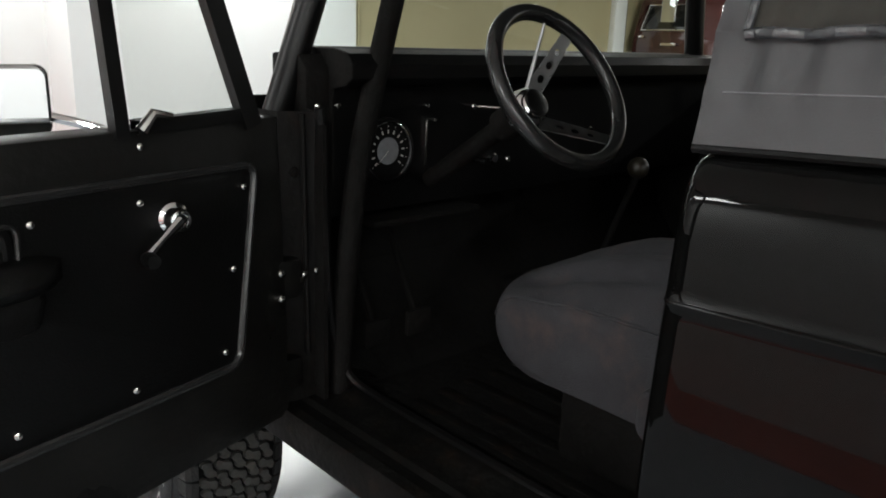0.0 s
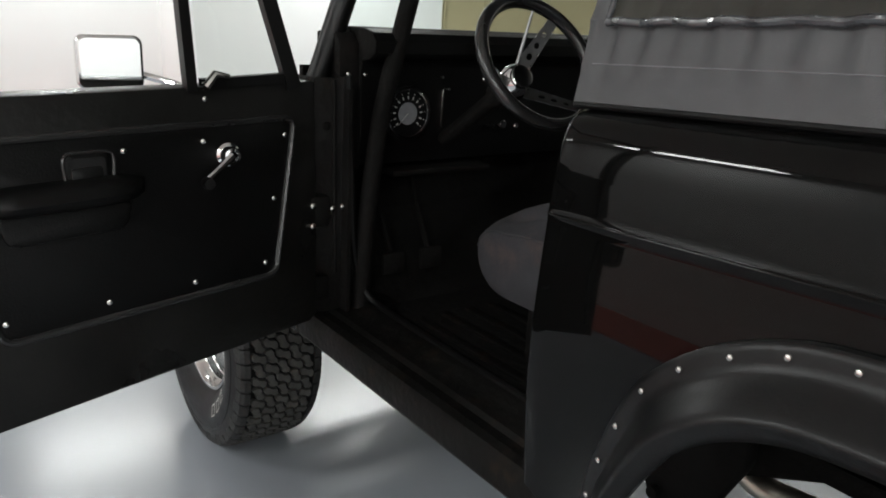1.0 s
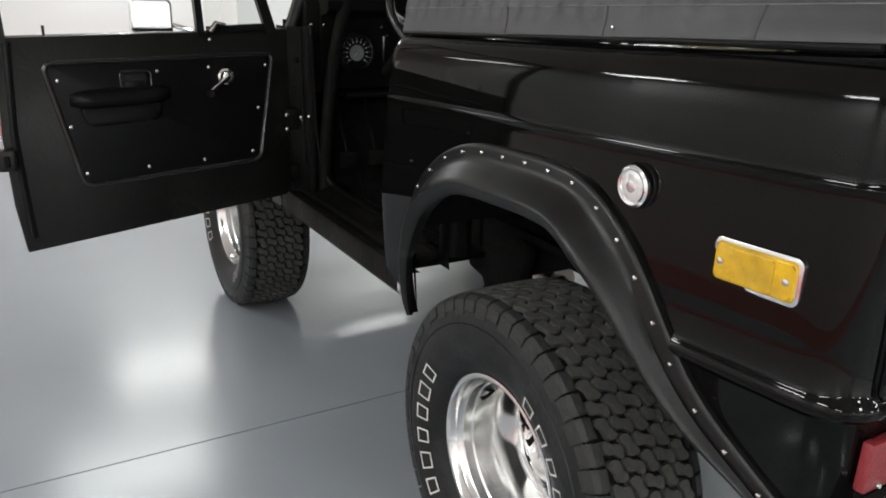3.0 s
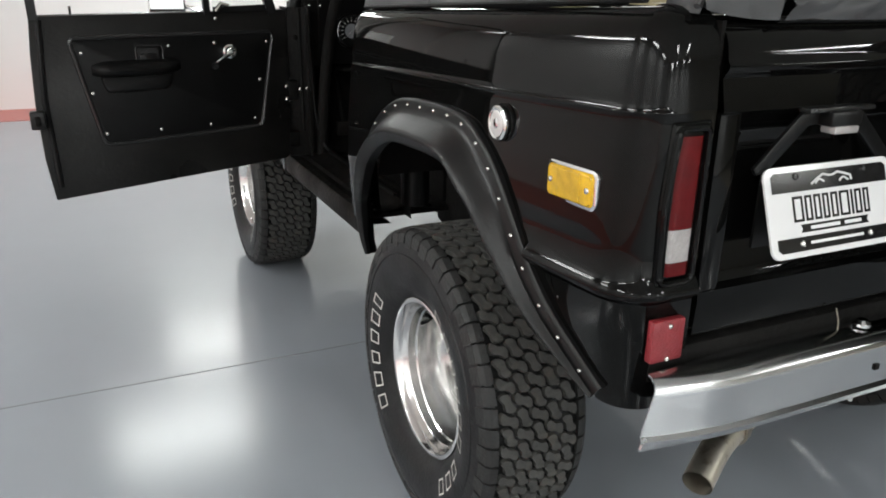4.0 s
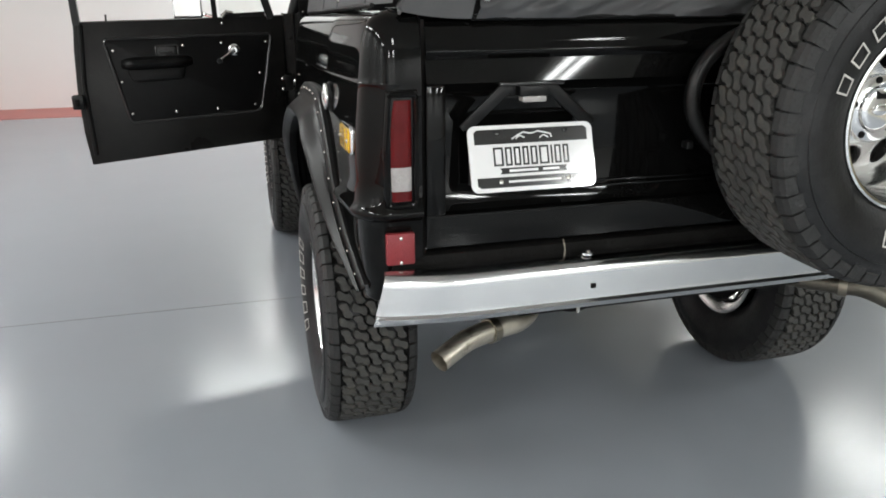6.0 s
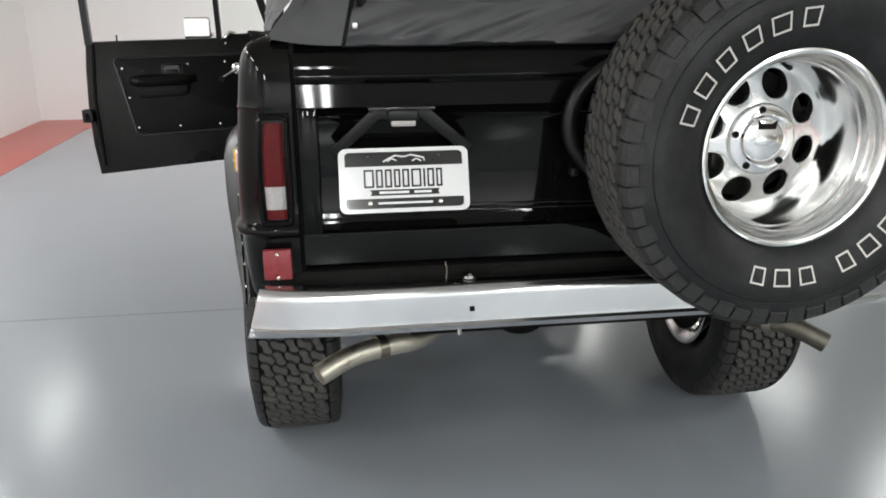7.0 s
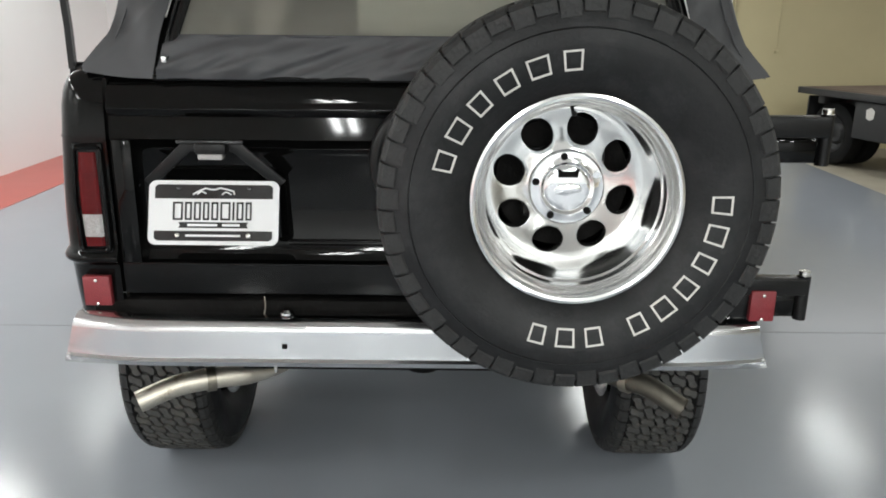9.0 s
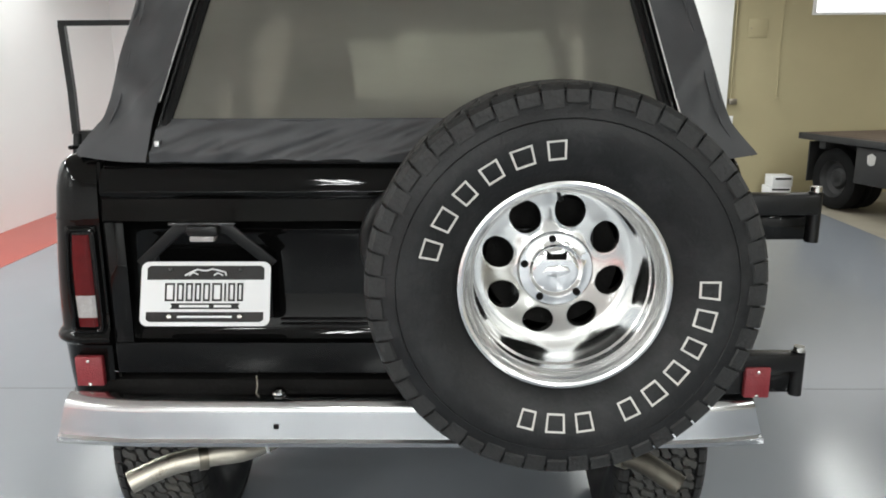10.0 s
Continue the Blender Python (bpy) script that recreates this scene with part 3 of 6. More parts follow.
def wheel(spare=False):
    """A wheel about the X axis, outward +X."""
    w = part("wheel", spun([(0.102, 0.214), (0.099, 0.206), (0.094, 0.200), (0.088, 0.1945), (0.078, 0.1925), (0.074, 0.1885), (0.052, 0.1870), (0.048, 0.1835), (0.012, 0.1815), (0.008, 0.1800), (-0.040, 0.1790), (-0.066, 0.1775),
                            (-0.080, 0.1735), (-0.086, 0.168), (-0.110, 0.164), (-0.128, 0.190), (-0.131, 0.210)], 64), ALLOY, vehicle, "polished alloy wheel with eight round holes")
    lip = spun([(0.090, 0.196), (0.103, 0.200), (0.1095, 0.2045), (0.1115, 0.210), (0.110, 0.2155), (0.102, 0.217), (0.094, 0.213)], 64)
    part("rim_lip", lip, ALLOY, w)
    depth = lambda r: lerp([(0.060, -0.038), (0.085, -0.044), (0.110, -0.054), (0.140, -0.066), (0.172, -0.084)], r)
    disc = part("rim_disc", rim_disc(0.066, 0.172, 0.0335, 0.129, depth), ALLOY, w)
    disc.rotation_euler = (radians(8), 0, 0)
    sunk = Matrix.Translation((-0.064, 0, 0))
    cap = spun([(0.012, 0.084), (0.026, 0.083), (0.031, 0.079), (0.032, 0.060), (0.034, 0.0565), (0.042, 0.054), (0.0455, 0.049), (0.0470, 0.040), (0.0476, 0.0)], 40)
    part("centre_cap", moved(cap, sunk), CHROME, w, "polished centre cap with a raised badge")
    badge = slab([(-0.030, -0.004), (-0.022, 0.010), (-0.008, 0.012), (0.006, 0.014), (0.024, 0.010), (0.030, -0.002), (0.014, -0.008), (0.0, -0.014), (-0.018, -0.012)], 0.046, 0.0515, "x", 0.0015)
    part("badge", moved(badge, sunk), CHROME, w)
    part("badge_gap", moved(slab([(-0.022, 0.026), (0.020, 0.026), (0.023, 0.046), (0.012, 0.039), (-0.012, 0.039), (-0.023, 0.046)], 0.043, 0.0485, "x"), sunk), UNDER, w)
    for k in range(5):
        a = 2 * math.pi * (k + 0.35) / 5
        nut = part("lug_nut", spun([(0.028, 0.0085), (0.0345, 0.008), (0.0345, 0.0)], 10), UNDER if k else CHROME, w)
        nut.location = (-0.064, 0.0695 * math.cos(a), 0.0695 * math.sin(a))
    part("brake_drum", spun([(-0.112, 0.0), (-0.112, 0.15), (-0.130, 0.155), (-0.135, 0.0)], 32), UNDER, w)
    stem = tube([(0.012, -0.006, 0.181), (0.035, -0.006, 0.172), (0.050, -0.006, 0.170), (0.054, -0.006, 0.170)], [0.0042, 0.0042, 0.0062, 0.0050], 8)
    part("valve_stem", stem, VINYL, w)
    part("tyre", spun(TYRE_PROFILE, 72), RUBBER, w, "black all-terrain tyre with white outlined marks")
    # blackened base, so that the gaps between the blocks carry painted shade
    part("tread_base", spun([(0.128, 0.386), (0.10, 0.3935), (0.0, 0.3960), (-0.10, 0.3935), (-0.128, 0.386)], 72), DARKRUBBER, w)
    tr = bmesh.new()
    part("tread", tread_blocks(tr, TYRE_R, HALF), TREAD, w, "dusty tread blocks", angle=25)
    for a0, a1, count in ((-79, 1, 6), (83, 158, 6), (165, 201, 3)):
        for k in range(count):
            bm = bmesh.new()
            step = (a1 - a0) / count
            part("sidewall_mark", letter_mark(0.280, a0 + (k + 0.5) * step, step * (0.60, 0.66, 0.56)[k % 3], 0.1420, bm), WHITE, w)
    # fine moulded ring on the sidewall
    part("sidewall_bead", spun([(0.1425, 0.336), (0.1450, 0.338), (0.1415, 0.340)], 72), RUBBER, w)
    return w


def place(ob, m):
    ob.matrix_basis = m


AXLE_Z = 0.400
first = wheel()
place(first, pose(-0.785, 0.085, AXLE_Z, 57, 0, 180))


def copy_part(ob, m):
    made = {}
    for o in (ob, *ob.children_recursive):
        made[o] = o.copy()
        scene.collection.objects.link(made[o])
        made[o].parent = made.get(o.parent, o.parent)
    made[ob].matrix_basis = m
    return made[ob]


for sx, turn in ((-1, 50), (1, 70)):
    joined_lugs(copy_part(first, pose(sx * 0.785, 2.27, AXLE_Z, turn, 0, 180 if sx < 0 else 0)))
single_lugs(first)
copy_part(first, pose(0.785, 0.085, AXLE_Z, -20, 0, 0))
spare = copy_part(first, pose(0.359, -0.885, 1.14, 0, 0, -90))
spare.matrix_basis = Matrix.Translation((0.359, -0.885, 1.14)) @ Matrix(((0, 1, 0, 0), (-1, 0, 0, 0), (0, 0, 1, 0), (0, 0, 0, 1)))
tagged(spare, "spare wheel with polished alloy rim on the tailgate carrier")

# tailgate
TG = [(0.812, 0.012), (0.818, 0.0), (0.880, -0.004), (0.898, -0.002), (0.902, 0.020), (0.925, 0.034), (1.165, 0.034), (1.190, 0.022), (1.203, 0.002), (1.210, -0.006), (1.262, 0.006), (1.270, 0.000), (1.278, -0.006), (1.284, -0.006), (1.290, -0.001), (1.300, 0.001), (1.315, 0.0045), (1.328, 0.010), (1.338, 0.018), (1.347, 0.032), (1.353, 0.055), (1.356, 0.09)]
tailgate = part("tailgate", sheet([[(x, YT + d, z) for z, d in TG] for x in np.linspace(-0.712, 0.712, 9)]), PAINT, vehicle, "gloss black tailgate with a recessed panel", angle=40)
for sx in (-1, 1):
    part("tailgate_cheek", slab([(sx * 0.664, 0.895), (sx * 0.712, 0.895), (sx * 0.712, 1.210), (sx * 0.664, 1.210)], YT - 0.001, YT + 0.05, "y", 0.006), PAINT, tailgate)
for z in (0.935, 0.948):
    part("panel_rib", slab([(-0.30, z), (0.66, z), (0.66, z + 0.006), (-0.30, z + 0.006)], YT + 0.024, YT + 0.04, "y", 0.002), PAINT, tailgate)
for sx in (-1, 1):
    part("rear_post", block(sx * 0.716 - 0.004, sx * 0.716 + 0.004, YT + 0.014, YT + 0.06, 0.80, 1.35), UNDER, vehicle)

def round_loop(pts, r, n=4):
    """A closed chain with its corners rounded."""
    out = []
    k = len(pts)
    for i in range(k):
        p, a, b = Vector(pts[i]), Vector(pts[i - 1]), Vector(pts[(i + 1) % k])
        u, v = (a - p).normalized(), (b - p).normalized()
        for j in range(n + 1):
            t = j / n
            out.append(tuple((1 - t) ** 2 * (p + u * r) + 2 * t * (1 - t) * p + t * t * (p + v * r)))
    return out


def rounded(w, h, r, n=6):
    pts = []
    for cx, cy, a0 in ((w - r, h - r, 0), (-w + r, h - r, 90), (-w + r, -h + r, 180), (w - r, -h + r, 270)):
        for k in range(n + 1):
            a = math.radians(a0 + 90 * k / n)
            pts.append((cx + r * math.cos(a), cy + r * math.sin(a)))
    return pts


# tail lamps and reflectors
for sx in (-1, 1):
    tl = part("tail_lamp", slab([(sx * 0.731, 0.922), (sx * 0.812, 0.920), (sx * 0.816, 1.06), (sx * 0.806, 1.198), (sx * 0.731, 1.200)], YT - 0.006, YT + 0.05, "y", 0.005, seg=3), PAINT, vehicle, "tail lamp in a black bezel")
    for z0, z1, mat, nm, lb in ((0.943, 0.9665, REDLENS, "red_lens", "red tail lamp lens"), (0.967, 1.0235, CLEARLENS, "clear_lens", "clear reversing lens"), (1.024, 1.177, REDLENS, "red_lens", "red tail lamp lens")):
        edge = lambda z: lerp([(0.943, 0.798), (1.03, 0.800), (1.12, 0.798), (1.177, 0.791)], z)
        zs = np.linspace(z0, z1, 6)
        rows = [[(sx * (0.747 + (edge(z) - 0.747) * t), YT - 0.004 - 0.007 * math.sqrt(max(0.0, 1 - (2 * t - 1) ** 4)), z) for t in np.linspace(0, 1, 11)] for z in zs]
        bm = sheet(rows)
        for r in (rows[0], rows[-1]):
            bm.faces.new([bm.verts.new(q) for q in r])
        part(nm, bm, mat, tl, lb, angle=50)
    rim = [(sx * x, YT - 0.007, z) for x, z in round_loop([(0.738, 0.931), (0.807, 0.931), (0.811, 1.06), (0.800, 1.189), (0.738, 1.190)], 0.014)]
    part("bezel_rim", tube(rim + rim[:1], 0.0065, 8), PAINT, tl)
    for z in (1.190, 0.930):
        part("screw", moved(screw_head(0.006), pose(sx * 0.772, YT - 0.006, z, 0, 0, -90)), SCREW, tl)
for x0, x1, y in ((-0.814, -0.745, YT - 0.008), (0.838, 0.899, YT - 0.075)):
    rf = part("reflector", block(x0, x1, y - 0.010, y + 0.008, 0.788, 0.866, 0.004), REFLECTOR, vehicle, "square red reflector")
    for z in (0.794, 0.855):
        part("screw", moved(screw_head(0.005), pose((x0 + x1) / 2, y - 0.010, z, 0, 0, -90)), SCREW, rf)
part("reflector_bracket", block(0.80, 0.90, YT - 0.066, YT - 0.02, 0.79, 0.858, 0.003), SATIN, vehicle)

# amber side marker, fuel cap
mk = part("side_marker", slab([(y - 0.4865, z + 1.066 - 0.04 * y) for y, z in rounded(0.0755, 0.036, 0.014)], -0.850, -0.8735, "x", 0.003, seg=2), CHROME, vehicle, "amber side marker lamp in a chrome bezel")
part("amber_lens", slab([(y - 0.4865, z + 1.066 - 0.04 * y) for y, z in rounded(0.069, 0.0295, 0.010)], -0.866, -0.8785, "x", 0.005, seg=3), AMBER, mk, "amber lens")
part("lens_block", slab([(y - 0.4865, z + 1.066 - 0.04 * y) for y, z in rounded(0.036, 0.0265, 0.004)], -0.874, -0.8805, "x", 0.003), AMBER, mk)
for y, z in ((-0.542, 1.068), (-0.431, 1.064)):
    part("screw", moved(screw_head(0.006), pose(-0.878, y, z, 0, 0, 180)), SCREW, mk)
fc = part("fuel_cap", moved(spun([(0.0, 0.0335), (0.010, 0.0335), (0.013, 0.0345), (0.018, 0.0360), (0.022, 0.0350), (0.025, 0.0305), (0.024, 0.0265), (0.021, 0.025), (0.021, 0.0)], 40), pose(-0.868, -0.246, 1.134, 0, 0, 180)), ALLOY, vehicle, "round chrome fuel cap")
part("lock_barrel", moved(spun([(0.020, 0.011), (0.025, 0.010), (0.026, 0.007), (0.025, 0.0)], 16), pose(-0.868, -0.246, 1.134, 0, 0, 180)), CHROME, fc)
part("cap_disc", moved(spun([(0.0215, 0.0275), (0.0225, 0.026), (0.0235, 0.018), (0.0240, 0.010), (0.0240, 0.0)], 32), pose(-0.868, -0.246, 1.134, 0, 0, 180)), FROST, fc, "dull silver cap disc")
part("filler_ring", moved(spun([(-0.006, 0.0400), (0.004, 0.0400), (0.006, 0.0385), (0.002, 0.0340)], 36), pose(-0.873, -0.246, 1.134, 0, 0, 180)), VINYL, fc, "black rubber filler ring")

# rear bumper
BP = [(0.664, 0.012), (0.656, -0.004), (0.650, -0.022), (0.655, -0.034), (0.668, -0.038), (0.674, -0.030), (0.690, -0.028), (0.742, -0.028), (0.755, -0.026), (0.766, -0.018), (0.772, -0.002), (0.774, 0.045)]
bump_rows = []
for x in list(np.linspace(-0.886, -0.70, 12)) + list(np.linspace(-0.66, 0.66, 17)) + list(np.linspace(0.70, 0.886, 12)):
    e = max(0.0, abs(x) - 0.66) / 0.226
    y0 = -0.705 + 0.013 * e ** 2.2
    bump_rows.append([(x + 0.024 - math.copysign(0.036 * e * e * max(0.0, (z - 0.642) / 0.128), x), y0 + (d + (-0.036 - d) * e * e if z < 0.667 else min(d, 0.045 - 0.035 * e)) * (1 - 0.25 * e * e), z + 0.006 * e) for z, d in BP])
bumper = part("rear_bumper", sheet(bump_rows, thick=0.004), BUMPCHROME, vehicle, "chrome rear bumper, lightly scratched")
for x in (-0.301, 0.52):
    part("bolt_hole", block(x - 0.006, x + 0.006, -0.7365, -0.730, 0.702, 0.714), UNDER, bumper)
part("bolt", tube([(-0.33, -0.715, 0.66), (-0.33, -0.715, 0.63)], 0.005, 8), SCREW, bumper)
part("bolt", moved(spun([(0, 0.018), (0.006, 0.018), (0.012, 0.010), (0.012, 0.0)], 12), pose(-0.30, -0.685, 0.776, 0, -90, 0)), CHROME, bumper)
part("wire", tube(arc([(-0.36, -0.668, 0.815), (-0.357, -0.676, 0.79), (-0.362, -0.682, 0.766)], 4), 0.0016, 6), STEEL, vehicle)
part("rear_sill", block(-0.80, 0.80, -0.655, -0.60, 0.74, 0.80, 0.006), UNDER, vehicle, "dark rear cross sill")
part("gravel_pan", block(-0.78, 0.78, -0.69, -0.60, 0.735, 0.762, 0.004), DUSTY, vehicle)

# number plate on its bracket
plate = part("number_plate", slab([(-0.157, -0.078), (0.157, -0.078), (0.157, 0.078), (-0.157, 0.078)], 0.0, 0.004, "y"), PLATEW, vehicle, "white and black dealer plate with bars")
place(plate, pose(-0.463, -0.696, 1.038, -20, 0, 0))


plate.data = part("tmp", slab(rounded(0.157, 0.078, 0.018), -0.002, 0.002, "y"), PLATEW).data
bpy.data.objects.remove(bpy.data.objects["tmp"])
part("dark_band", slab([(-0.142, 0.034), (0.142, 0.034), (0.142, 0.062), (0.134, 0.068), (-0.134, 0.068), (-0.142, 0.062)], -0.0035, -0.002, "y"), PLATEB, plate, "black upper band")
part("dark_band", slab([(-0.142, -0.044), (0.142, -0.044), (0.142, -0.062), (0.134, -0.068), (-0.134, -0.068), (-0.142, -0.062)], -0.0035, -0.002, "y"), PLATEB, plate, "black lower band")
x = -0.098
for w in (0.024, 0.0165, 0.0165, 0.0150, 0.0165, 0.024, 0.0045, 0.0165, 0.0145):
    bm = bmesh.new()
    if w < 0.01:
        bm = slab([(x, -0.018), (x + w, -0.018), (x + w, 0.026), (x, 0.026)], -0.0032, -0.002, "y", bm=bm)
    else:
        for p, q, z0, z1 in ((x, x + 0.0042, -0.018, 0.026), (x + w - 0.0042, x + w, -0.018, 0.026), (x + 0.0042, x + w - 0.0042, -0.018, -0.0135), (x + 0.0042, x + w - 0.0042, 0.0215, 0.026)):
            bm = slab([(p, z0), (q, z0), (q, z1), (p, z1)], -0.0032, -0.002, "y", bm=bm)
    part("bar", bm, PLATEB, plate)
    x += w + 0.0052
part("ribbon", slab([(-0.084, -0.037), (-0.080, -0.030), (-0.084, -0.023), (0.084, -0.023), (0.080, -0.030), (0.084, -0.037)], -0.0032, -0.002, "y"), PLATEB, plate)
for x0, x1 in ((-0.062, 0.010), (0.022, 0.064)):
    part("bar", slab([(x0, -0.033), (x1, -0.033), (x1, -0.027), (x0, -0.027)], -0.0040, -0.0030, "y"), PLATEW, plate)
part("bar", slab([(-0.066, -0.058), (0.066, -0.058), (0.066, -0.053), (-0.066, -0.053)], -0.0042, -0.003, "y"), PLATEW, plate)
swoop = tube([(-0.050, -0.004, 0.044), (-0.036, -0.004, 0.052), (-0.020, -0.004, 0.059), (-0.006, -0.004, 0.056), (0.004, -0.004, 0.056), (0.016, -0.004, 0.060), (0.034, -0.004, 0.056), (0.048, -0.004, 0.052), (0.050, -0.004, 0.044)], 0.0022, 6)
swoop = tube(arc([(-0.040, -0.004, 0.044), (-0.030, -0.004, 0.051), (-0.018, -0.004, 0.046)], 4), 0.0018, 6, swoop)
swoop = tube(arc([(0.020, -0.004, 0.044), (0.030, -0.004, 0.050), (0.042, -0.004, 0.044)], 4), 0.0018, 6, swoop)
part("emblem", swoop, PLATEW, plate)
for sx in (-0.085, 0.085):
    for sz in (0.060, -0.055):
        part("screw", moved(screw_head(0.0065, 0.004), pose(sx, -0.003, sz, 0, 0, -90)), PLATEB if sz > 0 else SCREW, plate)
brk = part("plate_bracket", slab([(-0.635, 1.112), (-0.535, 1.205), (-0.40, 1.205), (-0.292, 1.112), (-0.305, 1.100), (-0.330, 1.108), (-0.415, 1.180), (-0.520, 1.180), (-0.600, 1.108), (-0.625, 1.100)], YT - 0.012, YT - 0.004, "y", 0.002), SATIN, vehicle, "black licence plate bracket with lamp")
part("plate_lamp", block(-0.500, -0.425, YT - 0.040, YT - 0.004, 1.178, 1.205, 0.006), SATIN, brk)
part("lamp_lens", block(-0.492, -0.433, YT - 0.042, YT - 0.010, 1.166, 1.180, 0.004), CLEARLENS, brk)
part("lamp_cap", block(-0.545, -0.385, YT - 0.030, YT - 0.004, 1.203, 1.211, 0.002), BEAD, brk)
part("plate_back", slab([(-0.61, 0.97), (-0.31, 0.97), (-0.31, 1.11), (-0.61, 1.11)], YT - 0.010, YT - 0.005, "y"), SATIN, brk)

# exhaust
for sx, pts in ((-1, [(-0.30, -0.10, 0.555), (-0.34, -0.42, 0.552), (-0.42, -0.56, 0.556), (-0.51, -0.61, 0.562), (-0.607, -0.655, 0.559), (-0.694, -0.702, 0.534)]), (1, [(0.30, -0.10, 0.56), (0.45, -0.45, 0.565), (0.571, -0.60, 0.568), (0.634, -0.65, 0.566), (0.713, -0.705, 0.530)])):
    p = arc(pts, 5)
    ex = tube(p, 0.0285, 20, caps=False)
    ex = tube(p[-8:], 0.0258, 20, ex, caps=False)
    # the right pipe's shade is painted in by a darker steel
    pipe = part("exhaust_pipe", ex, PIPE if sx < 0 else SHADEDPIPE, vehicle, "dull steel exhaust tail pipe with rust stains" if sx < 0 else "steel exhaust tail pipe with shade painted in")
    q = p[-10]
    part("clamp", spun([(-0.012, 0.0290), (-0.012, 0.034), (0.012, 0.034), (0.012, 0.0290)], 20), STEEL, pipe).matrix_basis = Matrix.Translation(q) @ (p[-9] - p[-11]).to_track_quat("X", "Z").to_matrix().to_4x4()

# underside
under = part("chassis", block(-0.45, -0.37, 0.66, 2.9, 0.56, 0.66, 0.01), UNDER, vehicle, "dark chassis rails and cross members")
for a in (block(0.37, 0.45, 0.66, 2.9, 0.56, 0.66, 0.01), *[slab([(0.70, 0.57), (0.70, 0.655), (0.42, 0.775), (-0.62, 0.775), (-0.62, 0.69), (0.40, 0.705)], s * 0.37, s * 0.45, "x") for s in (-1, 1)], block(-0.45, 0.45, -0.60, -0.52, 0.58, 0.66, 0.01), block(-0.45, 0.45, 1.30, 1.38, 0.57, 0.65, 0.01)):
    part("cross_member", a, UNDER, under)
part("axle", tube([(-0.66, 0.085, AXLE_Z), (0.66, 0.085, AXLE_Z)], 0.04, 16), UNDER, vehicle)
part("axle", tube([(-0.66, 2.27, AXLE_Z), (0.66, 2.27, AXLE_Z)], 0.04, 16), UNDER, vehicle)
df = bmesh.new()
bmesh.ops.create_uvsphere(df, u_segments=20, v_segments=12, radius=0.13)
part("differential", moved(df, pose(0.02, 0.07, AXLE_Z)), UNDER, vehicle)
for sx in (-1, 1):
    part("leaf_spring", tube(arc([(sx * 0.50, -0.52, 0.60), (sx * 0.50, -0.2, 0.50), (sx * 0.50, 0.085, 0.455), (sx * 0.50, 0.4, 0.49), (sx * 0.50, 0.70, 0.57)], 5), 0.028, 8), UNDER, vehicle)
    part("shock_absorber", tube([(sx * 0.56, -0.10, 0.44), (sx * 0.47, -0.22, 0.92)], 0.024, 12), UNDER, vehicle)
for sx in (-1, 1):
    mass = slab([(0.80, 0.60), (0.72, 0.585), (0.69, 0.525), (0.62, 0.548), (0.57, 0.530), (0.55, 0.60), (0.50, 0.70), (0.50, 0.76), (0.62, 0.80), (0.80, 0.80)], sx * 0.49, sx * 0.53, "x", 0.012)
    part("spring_hanger", mass, UNDER, vehicle, "dark spring hanger and bracket")
    part("shackle_bolt", tube([(sx * 0.48, 0.675, 0.560), (sx * 0.545, 0.675, 0.560)], 0.013, 12), UNDER, vehicle)
part("fuel_tank", block(-0.30, 0.28, -0.50, -0.10, 0.61, 0.76, 0.03), UNDER, vehicle)
part("muffler", moved(spun([(-0.2, 0.0), (-0.2, 0.055), (-0.18, 0.065), (0.18, 0.065), (0.2, 0.055), (0.2, 0.0)], 20), pose(-0.24, 0.88, 0.53, 0, 0, 90)), PIPE, vehicle, "brown stained steel muffler")
part("silencer_pipe", tube(arc([(-0.24, 0.69, 0.53), (-0.27, 0.60, 0.52), (-0.25, 0.46, 0.52), (-0.27, 0.10, 0.55)], 6), 0.028, 14), PIPE, vehicle)
part("brake_hose", tube(arc([(-0.30, 0.40, 0.66), (-0.31, 0.40, 0.60), (-0.30, 0.41, 0.53), (-0.33, 0.30, 0.46)], 5), 0.006, 8), VINYL, vehicle)
part("transmission", block(-0.14, 0.14, 1.05, 1.7, 0.46, 0.66, 0.04), UNDER, vehicle)
part("floor_pan", block(-0.80, 0.80, 0.705, 1.72, 0.655, 0.672), UNDER, vehicle, "bare dark cab floor")
part("rear_floor_pan", block(-0.55, 0.55, -0.62, 0.64, 0.78, 0.80), UNDER, vehicle)
for sx in (-1, 1):
    well = [[(sx * x, y, z + 0.006) for y, z in ARCH[4:-2]] for x in (0.86, 0.70, 0.52)]
    part("wheel_well", sheet(well), UNDER, vehicle, "dark inner wheel arch")
    part("wheel_well_side", slab([(0.54, 0.80), (0.50, 0.92), (0.46, 0.99), (0.36, 1.07), (0.13, 1.11), (-0.10, 1.105), (-0.24, 1.03), (-0.38, 0.88), (-0.50, 0.80), (-0.20, 0.79), (0.20, 0.78)], sx * 0.515, sx * 0.525, "x"), UNDER, vehicle)
    part("front_well", block(sx * 0.46, sx * 0.48, 1.75, 2.9, 0.62, 1.00), UNDER, vehicle)

